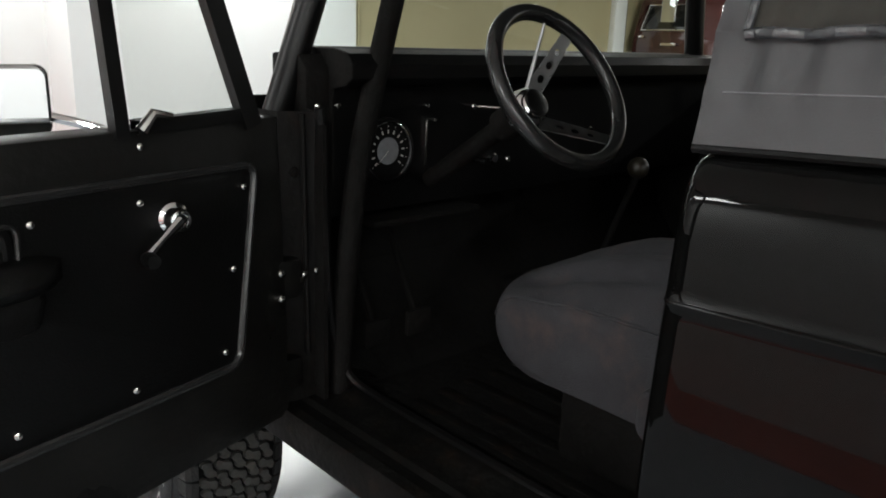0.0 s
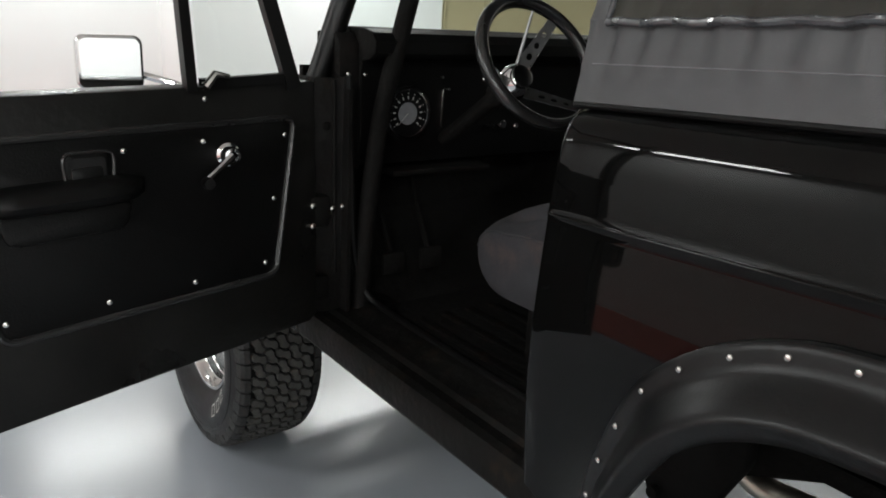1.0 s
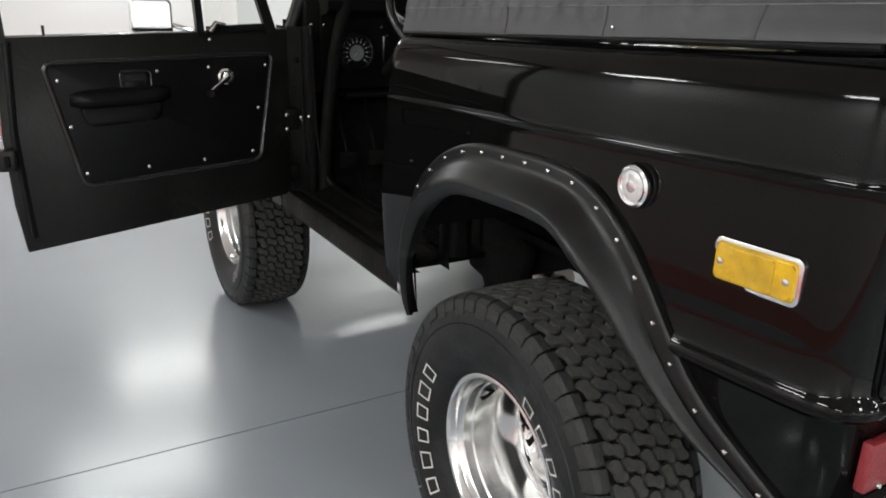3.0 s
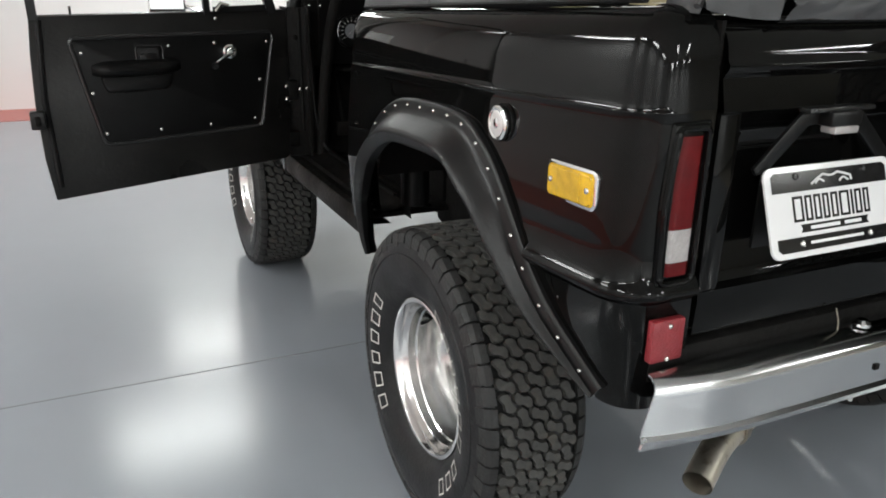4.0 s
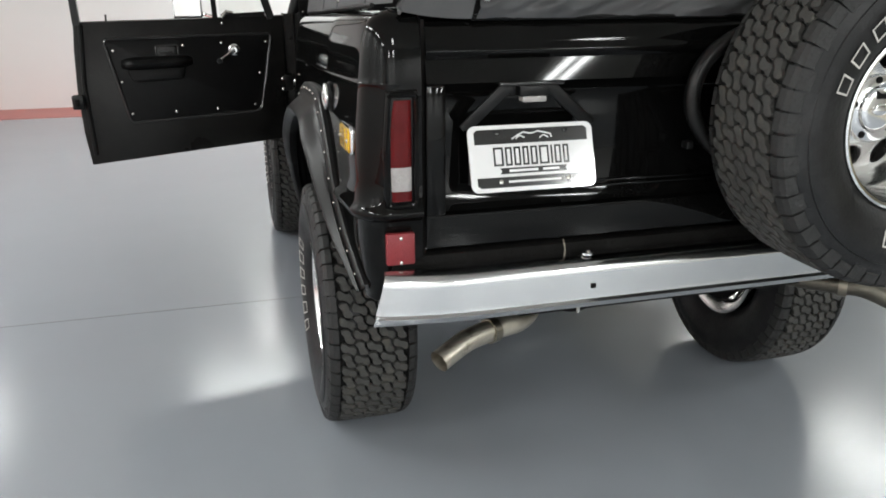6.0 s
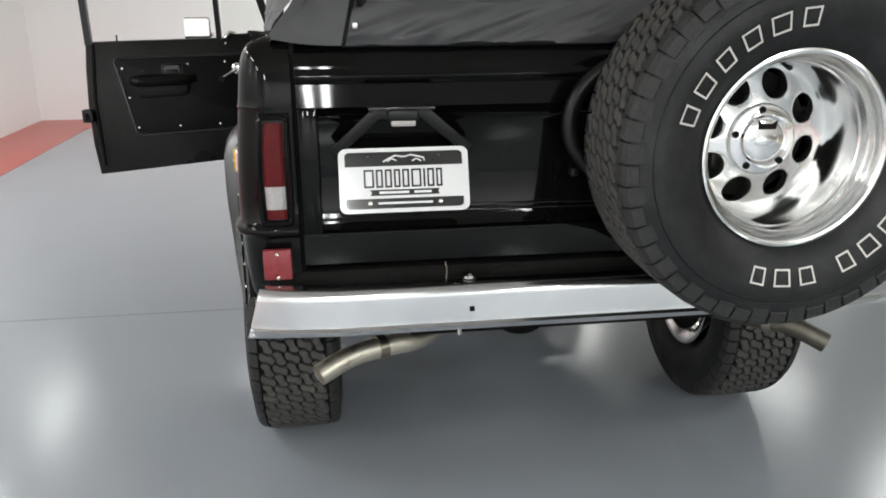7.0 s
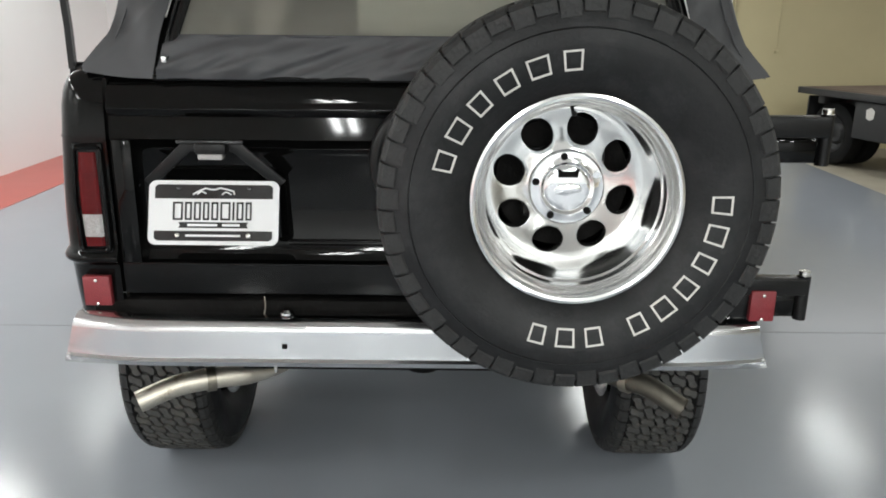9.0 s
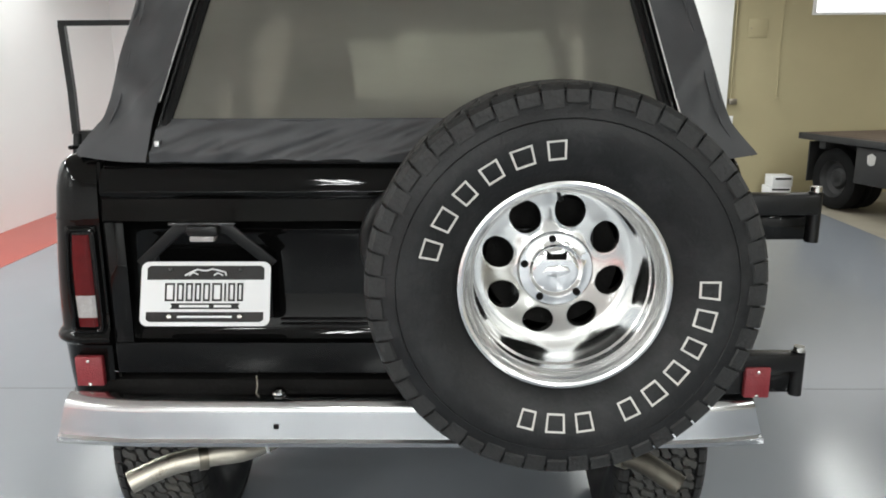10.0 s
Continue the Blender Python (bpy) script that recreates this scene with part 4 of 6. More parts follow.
# spare wheel carrier
carrier = part("spare_carrier", tube(arc([(0.66, -0.70, 0.86), (0.40, -0.72, 0.90), (0.08, -0.72, 1.00), (-0.045, -0.72, 1.10), (-0.062, -0.72, 1.20), (0.0, -0.72, 1.285), (0.16, -0.72, 1.34), (0.42, -0.72, 1.32), (0.84, -0.70, 1.262)], 6), 0.019, 14), SATIN, vehicle, "black swing-out spare wheel carrier")
part("mount_plate", block(0.27, 0.45, -0.79, -0.70, 1.06, 1.22, 0.008), SATIN, carrier)
for z0, z1 in ((1.236, 1.284), (0.853, 0.895)):
    part("hinge_arm", block(0.70, 0.975, -0.735, -0.690, z0, z1, 0.005), SATIN, carrier)
    part("hinge_plate", block(0.845 if z0 > 1 else 0.905, 0.965, -0.715, -0.64, z0 - 0.062, z0 - 0.004, 0.006), PAINT, carrier)
    part("hinge_pin", tube([(0.972, -0.712, z0 - 0.066), (0.972, -0.712, z1 + 0.004)], 0.016, 14), SATIN, carrier)
    part("pin_cap", tube([(0.972, -0.712, z1 + 0.004), (0.972, -0.712, z1 + 0.016)], 0.013, 12), SCREW, carrier)
part("latch", block(-0.045, -0.025, -0.69, -0.66, 1.03, 1.05, 0.004), SATIN, carrier)


# driver's door, swung open
def door_y(x, z):
    return 1.537 - 0.212 * (-0.84 - x) - 0.10 * (1.16 - z)


def door_slab(poly, w0, w1, bevel=0.0, n=0):
    """A polygon of (x, z) on the open door, from w0 to w1 proud of its inner face."""
    own = bmesh.new()
    lo = [own.verts.new((x, door_y(x, z) - w0, z)) for x, z in poly]
    hi = [own.verts.new((x, door_y(x, z) - w1, z)) for x, z in poly]
    k = len(poly)
    own.faces.new(lo)
    own.faces.new(hi[::-1])
    for i in range(k):
        own.faces.new((lo[i], lo[(i + 1) % k], hi[(i + 1) % k], hi[i]))
    bmesh.ops.recalc_face_normals(own, faces=own.faces[:])
    if bevel:
        bmesh.ops.bevel(own, geom=own.edges[:], offset=bevel, segments=2, affect="EDGES", profile=0.5)
    return own


def on_door(x, z, w=0.0):
    return Vector((x, door_y(x, z) - w, z))


round_poly = round_loop

DOOR = [(-1.742, 1.262), (-0.842, 1.276), (-0.850, 1.0), (-0.865, 0.715), (-0.885, 0.700), (-1.735, 0.657), (-1.752, 0.80), (-1.758, 0.98), (-1.752, 1.14)]
door = part("door", door_slab(DOOR, -0.085, 0.0, 0.006), DOORIN, vehicle, "open driver door with black trim panel")
INNER = [(-1.624, 1.182), (-0.914, 1.188), (-0.984, 0.850), (-1.548, 0.836)]
part("trim_panel", door_slab(round_poly(INNER, 0.02), 0.0, 0.004, 0.001), VINYL, door, "black vinyl door trim panel")
loop = round_poly([(-1.634, 1.190), (-0.906, 1.196), (-0.977, 0.842), (-1.556, 0.828)], 0.030, 6)
loop = [on_door(x, z, 0.004) for x, z in loop]
part("trim_bead", tube(loop + loop[:1], 0.0085, 10), BEAD, door, "raised bead round the trim panel")
for x, z in ((-0.935, 1.159), (-0.973, 1.018), (-1.005, 0.874), (-1.18, 0.866), (-1.363, 0.865), (-1.548, 0.867), (-1.576, 1.007), (-1.598, 1.141), (-1.308, 1.155), (-1.139, 1.16), (-1.128, 1.247)):
    part("screw", moved(screw_head(0.0065, 0.005), Matrix.Translation(on_door(x, z, 0.004)) @ pose(0, 0, 0, 0, 0, -90)), SCREW, door)
crank = part("window_crank", moved(spun([(0, 0.026), (0.006, 0.026), (0.010, 0.020), (0.028, 0.0195), (0.033, 0.017), (0.034, 0.012), (0.032, 0.011), (0.032, 0.0)], 24), Matrix.Translation(on_door(-1.083, 1.128, 0.004)) @ pose(0, 0, 0, 0, 0, -90)), CHROME, door, "chrome window crank")
a, b = on_door(-1.083, 1.128, 0.030), on_door(-1.152, 1.083, 0.040)
part("crank_arm", tube([a, a.lerp(b, 0.5), b], [0.011, 0.007, 0.009], 10), CHROME, crank)
part("crank_knob", tube([b, b + Vector((0, -0.012, 0)), b + Vector((0, -0.03, 0))], [0.010, 0.013, 0.011], 12), VINYL, crank)
pull = part("door_pull", door_slab(round_poly([(-1.425, 1.158), (-1.335, 1.160), (-1.335, 1.098), (-1.425, 1.096)], 0.02), 0.002, 0.012, 0.003), VINYL, door, "recessed door handle cup")
hoop = [on_door(x, z, 0.013) for x, z in round_poly([(-1.424, 1.160), (-1.328, 1.160), (-1.332, 1.098), (-1.420, 1.096)], 0.018)]
part("cup_rim", tube(hoop + hoop[:1], 0.0045, 8), BEAD, pull)
part("cup", door_slab(round_poly([(-1.415, 1.150), (-1.345, 1.151), (-1.345, 1.104), (-1.415, 1.103)], 0.012), 0.010, 0.0135), BEAD, pull)
part("pull_lever", door_slab(round_poly([(-1.410, 1.132), (-1.352, 1.133), (-1.352, 1.104), (-1.410, 1.103)], 0.008), 0.012, 0.018, 0.002), SATIN, pull)
arm = []
for k in range(17):
    t = k / 16
    x = -1.572 + 0.30 * t
    bulge = 1 - abs(2 * t - 1) ** 6
    c = on_door(x, 1.083 + 0.004 * t)
    hgt = 0.028 * (0.55 + 0.45 * bulge)
    arm.append([c + Vector((0, -0.006 - 0.066 * bulge * max(0.0, math.cos(q)), hgt * math.sin(q))) for q in np.linspace(-math.pi / 2, math.pi / 2, 9)])
part("armrest", sheet(arm), VINYL, door, "padded black armrest")
part("armrest_base", door_slab(round_poly([(-1.55, 1.065), (-1.30, 1.068), (-1.315, 1.010), (-1.53, 1.005)], 0.02), 0.002, 0.030, 0.008), VINYL, door)
latch = part("door_latch", block(-1.778, -1.732, 1.275, 1.320, 0.905, 0.965, 0.006), SATIN, door, "dark steel door latch")
part("latch_fork", block(-1.764, -1.747, 1.263, 1.280, 0.92, 0.95, 0.004), UNDER, latch)
part("lock_pin", tube([on_door(-1.615, 1.26, -0.03), on_door(-1.615, 1.292, -0.03)], 0.004, 8), SATIN, door)
part("door_seal", tube([on_door(-1.715, 1.25, -0.002), on_door(-1.728, 1.0, -0.002), on_door(-1.715, 0.70, -0.002)], 0.011, 8), VINYL, door)


def bar(points, w, d, mat, parent, name, label=""):
    """A flat bar along points on the door, w wide in the door's plane and d deep."""
    rows = []
    for i, (x, z) in enumerate(points):
        x0, z0 = points[max(i - 1, 0)]
        x1, z1 = points[min(i + 1, len(points) - 1)]
        t = Vector((x1 - x0, z1 - z0)).normalized()
        nx, nz = -t.y * w / 2, t.x * w / 2
        rows.append([on_door(x + sx * nx, z + sx * nz, wy) for sx, wy in ((1, -0.02), (1, d - 0.02), (-1, d - 0.02), (-1, -0.02), (1, -0.02))])
    return part(name, sheet(rows), mat, parent, label)


bar([(-1.728, 1.25), (-1.736, 1.45), (-1.756, 1.70), (-1.762, 1.768)], 0.028, 0.030, SATIN, door, "window_frame", "black door window frame")
bar([(-1.775, 1.778), (-1.40, 1.784), (-1.03, 1.784)], 0.026, 0.030, SATIN, door, "window_frame")
bar([(-0.902, 1.262), (-0.972, 1.50), (-1.040, 1.79)], 0.036, 0.030, SATIN, door, "window_frame")
bar([(-1.156, 1.262), (-1.164, 1.50), (-1.172, 1.78)], 0.023, 0.034, SATIN, door, "vent_post")
bar([(-1.13, 1.276), (-0.93, 1.284)], 0.022, 0.030, VINYL, door, "vent_seal")
part("vent_latch", tube([on_door(-1.125, 1.272, 0.012), on_door(-1.105, 1.298, 0.02), on_door(-1.075, 1.292, 0.024)], [0.011, 0.009, 0.006], 10), SCREW, door)
part("vent_glass", door_slab([(-1.135, 1.285), (-0.925, 1.290), (-1.038, 1.770), (-1.143, 1.770)], 0.0, -0.004), VENTGLASS, door).visible_shadow = False
part("door_hinge", block(-0.875, -0.815, 1.515, 1.60, 0.925, 1.005, 0.008), DOORIN, vehicle, "black door hinge")
part("door_hinge", block(-0.875, -0.815, 1.515, 1.60, 0.735, 0.80, 0.008), DOORIN, vehicle)
part("check_strap", tube([(-0.80, 1.535, 0.955), (-0.85, 1.525, 0.958), (-0.90, 1.510, 0.945)], 0.006, 8), STEEL, vehicle)
for x, y, z in ((-0.806, 1.520, 0.970), (-0.778, 1.520, 0.973), (-0.866, 1.507, 0.985), (-0.866, 1.507, 0.935)):
    part("bolt", moved(screw_head(0.009, 0.007), pose(x, y, z, 0, 0, -90)), SCREW, vehicle)

# mirror on the door
mir = part("door_mirror", slab(rounded(0.066, 0.056, 0.018), 0.0, 0.030, "y", 0.006, seg=3), CHROME, vehicle, "rectangular chrome door mirror")
mir.matrix_basis = pose(-1.278, 1.615, 1.310, 0, 0, -4)
part("mirror_glass", slab(rounded(0.059, 0.049, 0.014), -0.004, 0.0005, "y"), MIRROR, mir)
part("mirror_arm", tube([(-1.235, 1.635, 1.290), (-1.17, 1.60, 1.272), (-1.14, 1.56, 1.262)], 0.008, 10), CHROME, vehicle)
part("mirror_foot", block(-1.165, -1.115, 1.535, 1.575, 1.262, 1.272, 0.004), CHROME, vehicle)

# cab: pillars, sill, firewall, dash
pillar_rows = []
for z, xo, xi in ((1.285, -0.842, -0.770), (1.10, -0.846, -0.762), (0.98, -0.850, -0.758), (0.86, -0.852, -0.748), (0.78, -0.852, -0.730), (0.72, -0.852, -0.690), (0.695, -0.852, -0.62)):
    pillar_rows.append([(xo, 1.66, z), (xo, 1.548, z), (xo + 0.03, 1.538, z), (xi - 0.012, 1.530, z), (xi, 1.52, z), (xi + 0.004, 1.54, z), (xi + 0.012, 1.66, z)])
part("hinge_pillar", sheet(pillar_rows), SILLPAINT, vehicle, "black hinge pillar with worn paint")
part("pillar_seal", tube(arc([(-0.768, 1.520, 1.29), (-0.760, 1.518, 1.10), (-0.752, 1.518, 0.92), (-0.735, 1.515, 0.80), (-0.715, 1.49, 0.735), (-0.70, 1.42, 0.712), (-0.70, 1.2, 0.708), (-0.70, 0.76, 0.706)], 6), 0.010, 8), VINYL, vehicle, "rubber door seal")
part("pillar_ridge", tube(arc([(-0.80, 1.530, 1.28), (-0.798, 1.528, 1.0), (-0.795, 1.528, 0.80)], 4), 0.006, 8), SILLPAINT, vehicle)
part("pillar_plug", moved(screw_head(0.011, 0.004), pose(-0.815, 1.536, 1.17, 0, 0, -90)), UNDER, vehicle)
SILL = [(-0.846, 0.606), (-0.862, 0.625), (-0.862, 0.672), (-0.852, 0.690), (-0.832, 0.694), (-0.826, 0.686), (-0.800, 0.686), (-0.792, 0.696), (-0.740, 0.700), (-0.728, 0.708), (-0.700, 0.708), (-0.694, 0.660)]
part("rocker_sill", sheet([[(x, y, z) for x, z in SILL] for y in np.linspace(0.64, 1.60, 12)]), SILLPAINT, vehicle, "black door sill with scuffed paint")
part("rocker_closing", sheet([[(-0.846, y, 0.606), (-0.70, y, 0.60)] for y in (0.80, 1.60)]), UNDER, vehicle)
part("firewall", block(-0.79, 0.79, 1.72, 1.74, 0.62, 1.30), UNDER, vehicle, "black firewall")
part("toe_board", slab([(1.55, 0.672), (1.72, 0.672), (1.72, 0.90)], -0.78, 0.78, "x"), UNDER, vehicle)
part("kick_panel", block(-0.775, -0.765, 1.50, 1.72, 0.67, 1.26), UNDER, vehicle)
part("kick_panel", block(0.765, 0.775, 1.50, 1.72, 0.67, 1.26), UNDER, vehicle)
for x in (-0.60, -0.52, -0.44, -0.36, -0.28):
    part("floor_rib", block(x - 0.014, x + 0.014, 0.72, 1.42, 0.670, 0.680, 0.004), SILLPAINT, vehicle)
part("tunnel", slab([(-0.16, 0.67), (0.16, 0.67), (0.11, 0.80), (-0.11, 0.80)], 0.66, 1.72, "y", 0.02), UNDER, vehicle, "black transmission tunnel")
DASH = [(1.70, 1.398), (1.56, 1.400), (1.515, 1.392), (1.497, 1.372), (1.500, 1.345), (1.520, 1.330), (1.560, 1.322), (1.566, 1.30), (1.566, 1.135), (1.580, 1.06), (1.66, 1.05)]
dash = part("dashboard", sheet([[(x, y, z) for y, z in DASH] for x in np.linspace(-0.700, 0.775, 16)]), VINYL, vehicle, "black padded dashboard with chrome rimmed gauge")
gauge = part("speedometer", moved(spun([(0.0, 0.070), (0.012, 0.070), (0.016, 0.064), (0.010, 0.060), (0.010, 0.0)], 40), pose(-0.572, 1.566, 1.191, 0, 0, -90)), VINYL, dash, "round speedometer with white marks")
part("gauge_ring", moved(spun([(0.012, 0.0605), (0.015, 0.062), (0.0155, 0.0605), (0.012, 0.059)], 40), pose(-0.572, 1.566, 1.191, 0, 0, -90)), CHROME, gauge)
gm = bmesh.new()
for k in range(13):
    a = math.radians(-130 + 260 * k / 12)
    c, s = math.cos(a), math.sin(a)
    for r0, r1, w in ((0.037, 0.045, 0.0017), (0.050, 0.054, 0.0008)):
        vs = []
        for r, q in ((r0, -w), (r0, w), (r1, w), (r1, -w)):
            vs.append(gm.verts.new((-0.572 + r * s + q * c, 1.5553, 1.191 + r * c - q * s)))
        gm.faces.new(vs)
part("gauge_mark", gm, WHITE, gauge)
part("gauge_centre", moved(spun([(0.0105, 0.029), (0.0115, 0.028), (0.0115, 0.0)], 24), pose(-0.572, 1.566, 1.191, 0, 0, -90)), DIAL, gauge)
part("gauge_needle", slab([(-0.573, 1.191), (-0.571, 1.191), (-0.600, 1.163)], 1.5535, 1.5545, "y"), WHITE, gauge)
for x, z, r, mat in ((-0.340, 1.279, 0.008, CHROME), (-0.267, 1.154, 0.013, CHROME), (-0.218, 1.150, 0.008, CHROME), (-0.482, 1.285, 0.005, SCREW), (-0.456, 1.143, 0.005, SCREW), (-0.460, 1.254, 0.004, SCREW), (-0.300, 1.15, 0.006, SATIN), (0.02, 1.2, 0.012, CHROME), (0.10, 1.2, 0.012, CHROME)):
    part("knob", moved(spun([(0.0, r * 0.5), (0.02, r * 0.5), (0.022, r), (0.032, r), (0.035, r * 0.7), (0.035, 0.0)], 14), pose(x, 1.566, z, 0, 0, -90)), mat, dash)
part("column_lever", tube([(-0.34, 1.53, 1.279), (-0.27, 1.42, 1.277)], 0.0035, 8), CHROME, dash)
part("dash_strip", block(-0.463, -0.457, 1.560, 1.567, 1.15, 1.25, 0.001), SCREW, dash)
for x in (-0.746, -0.700):
    part("screw", moved(screw_head(0.007, 0.005), pose(x, 1.556, 1.290, 0, 0, -90)), SCREW, dash)
part("under_dash_tray", block(-0.62, -0.30, 1.54, 1.66, 1.030, 1.045, 0.004), UNDER, dash)
part("dash_end", slab(DASH + [(1.70, 1.20)], -0.708, -0.698, "x", 0.003), UNDER, dash)
part("cowl_side", slab([(1.575, 1.05), (1.70, 1.05), (1.70, 1.388), (1.60, 1.388), (1.575, 1.36)], -0.762, -0.700, "x", 0.006), UNDER, vehicle)
for x, z in ((-0.62, 0.80), (-0.50, 0.80)):
    pd = part("pedal", block(x - 0.035, x + 0.035, 1.52, 1.535, z - 0.03, z + 0.03, 0.006), UNDER, vehicle)
    part("pedal_arm", tube([(x, 1.53, z), (x, 1.62, z + 0.16), (x, 1.66, z + 0.28)], 0.008, 8), UNDER, pd)
# roll bar leg by the dash
part("roll_bar", tube(arc([(-0.535, 1.515, 1.72), (-0.600, 1.515, 1.485), (-0.648, 1.515, 1.31), (-0.678, 1.515, 1.184), (-0.702, 1.515, 1.02), (-0.717, 1.515, 0.86), (-0.725, 1.515, 0.69)], 6), 0.023, 16), UNDER, vehicle, "black padded roll bar leg")
part("roll_bar", tube(arc([(0.60, 1.45, 1.72), (0.70, 1.45, 1.40), (0.765, 1.45, 1.0), (0.78, 1.45, 0.69)], 6), 0.021, 16), VINYL, vehicle)
part("roll_hoop", tube(arc([(-0.69, 0.62, 0.72), (-0.69, 0.62, 1.55), (-0.60, 0.62, 1.76), (-0.3, 0.62, 1.81), (0.3, 0.62, 1.81), (0.60, 0.62, 1.76), (0.70, 0.62, 1.55), (0.70, 0.62, 0.72)], 6), 0.046, 16), VINYL, vehicle, "black padded roll hoop")

# windscreen
ws = part("windscreen_frame", tube([(-0.790, 1.640, 1.265), (-0.715, 1.620, 1.50), (-0.640, 1.60, 1.79)], 0.030, 12), SATIN, vehicle, "black windscreen frame")
part("windscreen_post", tube([(0.790, 1.640, 1.265), (0.715, 1.620, 1.50), (0.640, 1.60, 1.79)], 0.030, 12), SATIN, ws)
part("header_rail", tube([(-0.65, 1.60, 1.795), (0.65, 1.60, 1.795)], 0.032, 12), SATIN, ws)
part("header_pad", block(-0.66, 0.66, 1.565, 1.615, 1.735, 1.785, 0.012), SATIN, ws)
part("sun_visor", slab([(-0.60, 1.69), (-0.16, 1.69), (-0.14, 1.705), (-0.14, 1.76), (-0.60, 1.76)], 1.545, 1.563, "y", 0.006), VINYL, ws, "black driver sun visor")
part("cowl_rail", block(-0.72, 0.72, 1.62, 1.70, 1.375, 1.402, 0.008), SATIN, ws)
part("windscreen_glass", sheet([[(-0.74, 1.655, 1.40), (0.74, 1.655, 1.40)], [(-0.63, 1.62, 1.79), (0.63, 1.62, 1.79)]]), GLASS, ws).visible_shadow = False

# steering wheel
st = Matrix.Translation((-0.452, 1.202, 1.347)) @ Matrix.Rotation(radians(-33), 4, "X") @ Matrix.Rotation(radians(-90), 4, "Z")
section = [(0.0155 * math.cos(2 * math.pi * k / 14), 0.156 + 0.0155 * math.sin(2 * math.pi * k / 14)) for k in range(14)]
wheel_rim = part("steering_wheel", moved(spun(section, 64, closed=True), st), BEAD, vehicle, "three-spoke steering wheel with black rim")


def spoke(angle):
    """A flat dished spoke, drilled with three holes."""
    bm = bmesh.new()
    c, q = math.cos(angle), math.sin(angle)

    def at(r, w, back):
        dish = -0.092 + 0.092 * (r - 0.034) / 0.116
        return bm.verts.new((dish - back, r * c - w * q, r * q + w * c))

    for back in (0.0, 0.004):
        for r0, r1, w0, w1, hole in ((0.034, 0.056, 0.019, 0.018, 0), (0.056, 0.080, 0.018, 0.017, 0.0075), (0.080, 0.104, 0.017, 0.0155, 0.007), (0.104, 0.128, 0.0155, 0.014, 0.006), (0.128, 0.150, 0.014, 0.012, 0)):
            rim = []
            for k in range(16):
                t = 2 * math.pi * (k + 0.5) / 16
                a, b = math.cos(t), math.sin(t)
                m = max(abs(a), abs(b))
                a, b = a / m, b / m
                rim.append(at((r0 + r1) / 2 + a * (r1 - r0) / 2, b * (w0 + (w1 - w0) * (a + 1) / 2), back))
            if hole:
                own = [at((r0 + r1) / 2 + hole * math.cos(2 * math.pi * (k + 0.5) / 16), hole * math.sin(2 * math.pi * (k + 0.5) / 16), back) for k in range(16)]
                for k in range(16):
                    bm.faces.new((rim[k], rim[k - 1], own[k - 1], own[k]))
            else:
                bm.faces.new(rim)
    for side in (1, -1):
        bm.faces.new([at(r, side * w, b) for r, w, b in ((0.034, 0.019, 0.0), (0.150, 0.012, 0.0), (0.150, 0.012, 0.004), (0.034, 0.019, 0.004))])
    bmesh.ops.recalc_face_normals(bm, faces=bm.faces)
    return bm


for a in (50, 180, -52):
    part("spoke", moved(spoke(math.radians(a)), st), SPOKE, wheel_rim, "drilled steel spoke")
fin = math.radians(74)
part("spoke_edge", moved(tube([(-0.085, 0.036 * math.cos(fin), 0.036 * math.sin(fin)), (0.0, 0.150 * math.cos(fin), 0.150 * math.sin(fin))], [0.005, 0.003], 8), st), SPOKE, wheel_rim)
part("hub_cap", moved(spun([(-0.115, 0.040), (-0.085, 0.042), (-0.070, 0.036), (-0.064, 0.030), (-0.064, 0.0)], 32), st), CHROME, wheel_rim, "polished steering hub")
part("horn_button", moved(spun([(-0.070, 0.029), (-0.060, 0.027), (-0.056, 0.018), (-0.056, 0.0)], 28), st), SATIN, wheel_rim)
part("steering_column", moved(tube([(-0.11, 0, 0), (-0.42, 0, 0)], [0.022, 0.020], 18), st), UNDER, vehicle)
part("turn_signal_collar", moved(spun([(-0.165, 0.034), (-0.115, 0.036), (-0.115, 0.0)], 24), st), UNDER, vehicle)
gs = part("gear_lever", tube(arc([(-0.02, 1.42, 0.79), (-0.03, 1.36, 0.95), (0.0, 1.31, 1.125)], 5), 0.008, 10), UNDER, vehicle, "gear lever with worn knob")
kb = bmesh.new()
bmesh.ops.create_uvsphere(kb, u_segments=14, v_segments=10, radius=0.026)
part("gear_knob", moved(kb, pose(0.000, 1.310, 1.140)), BROWN, gs)


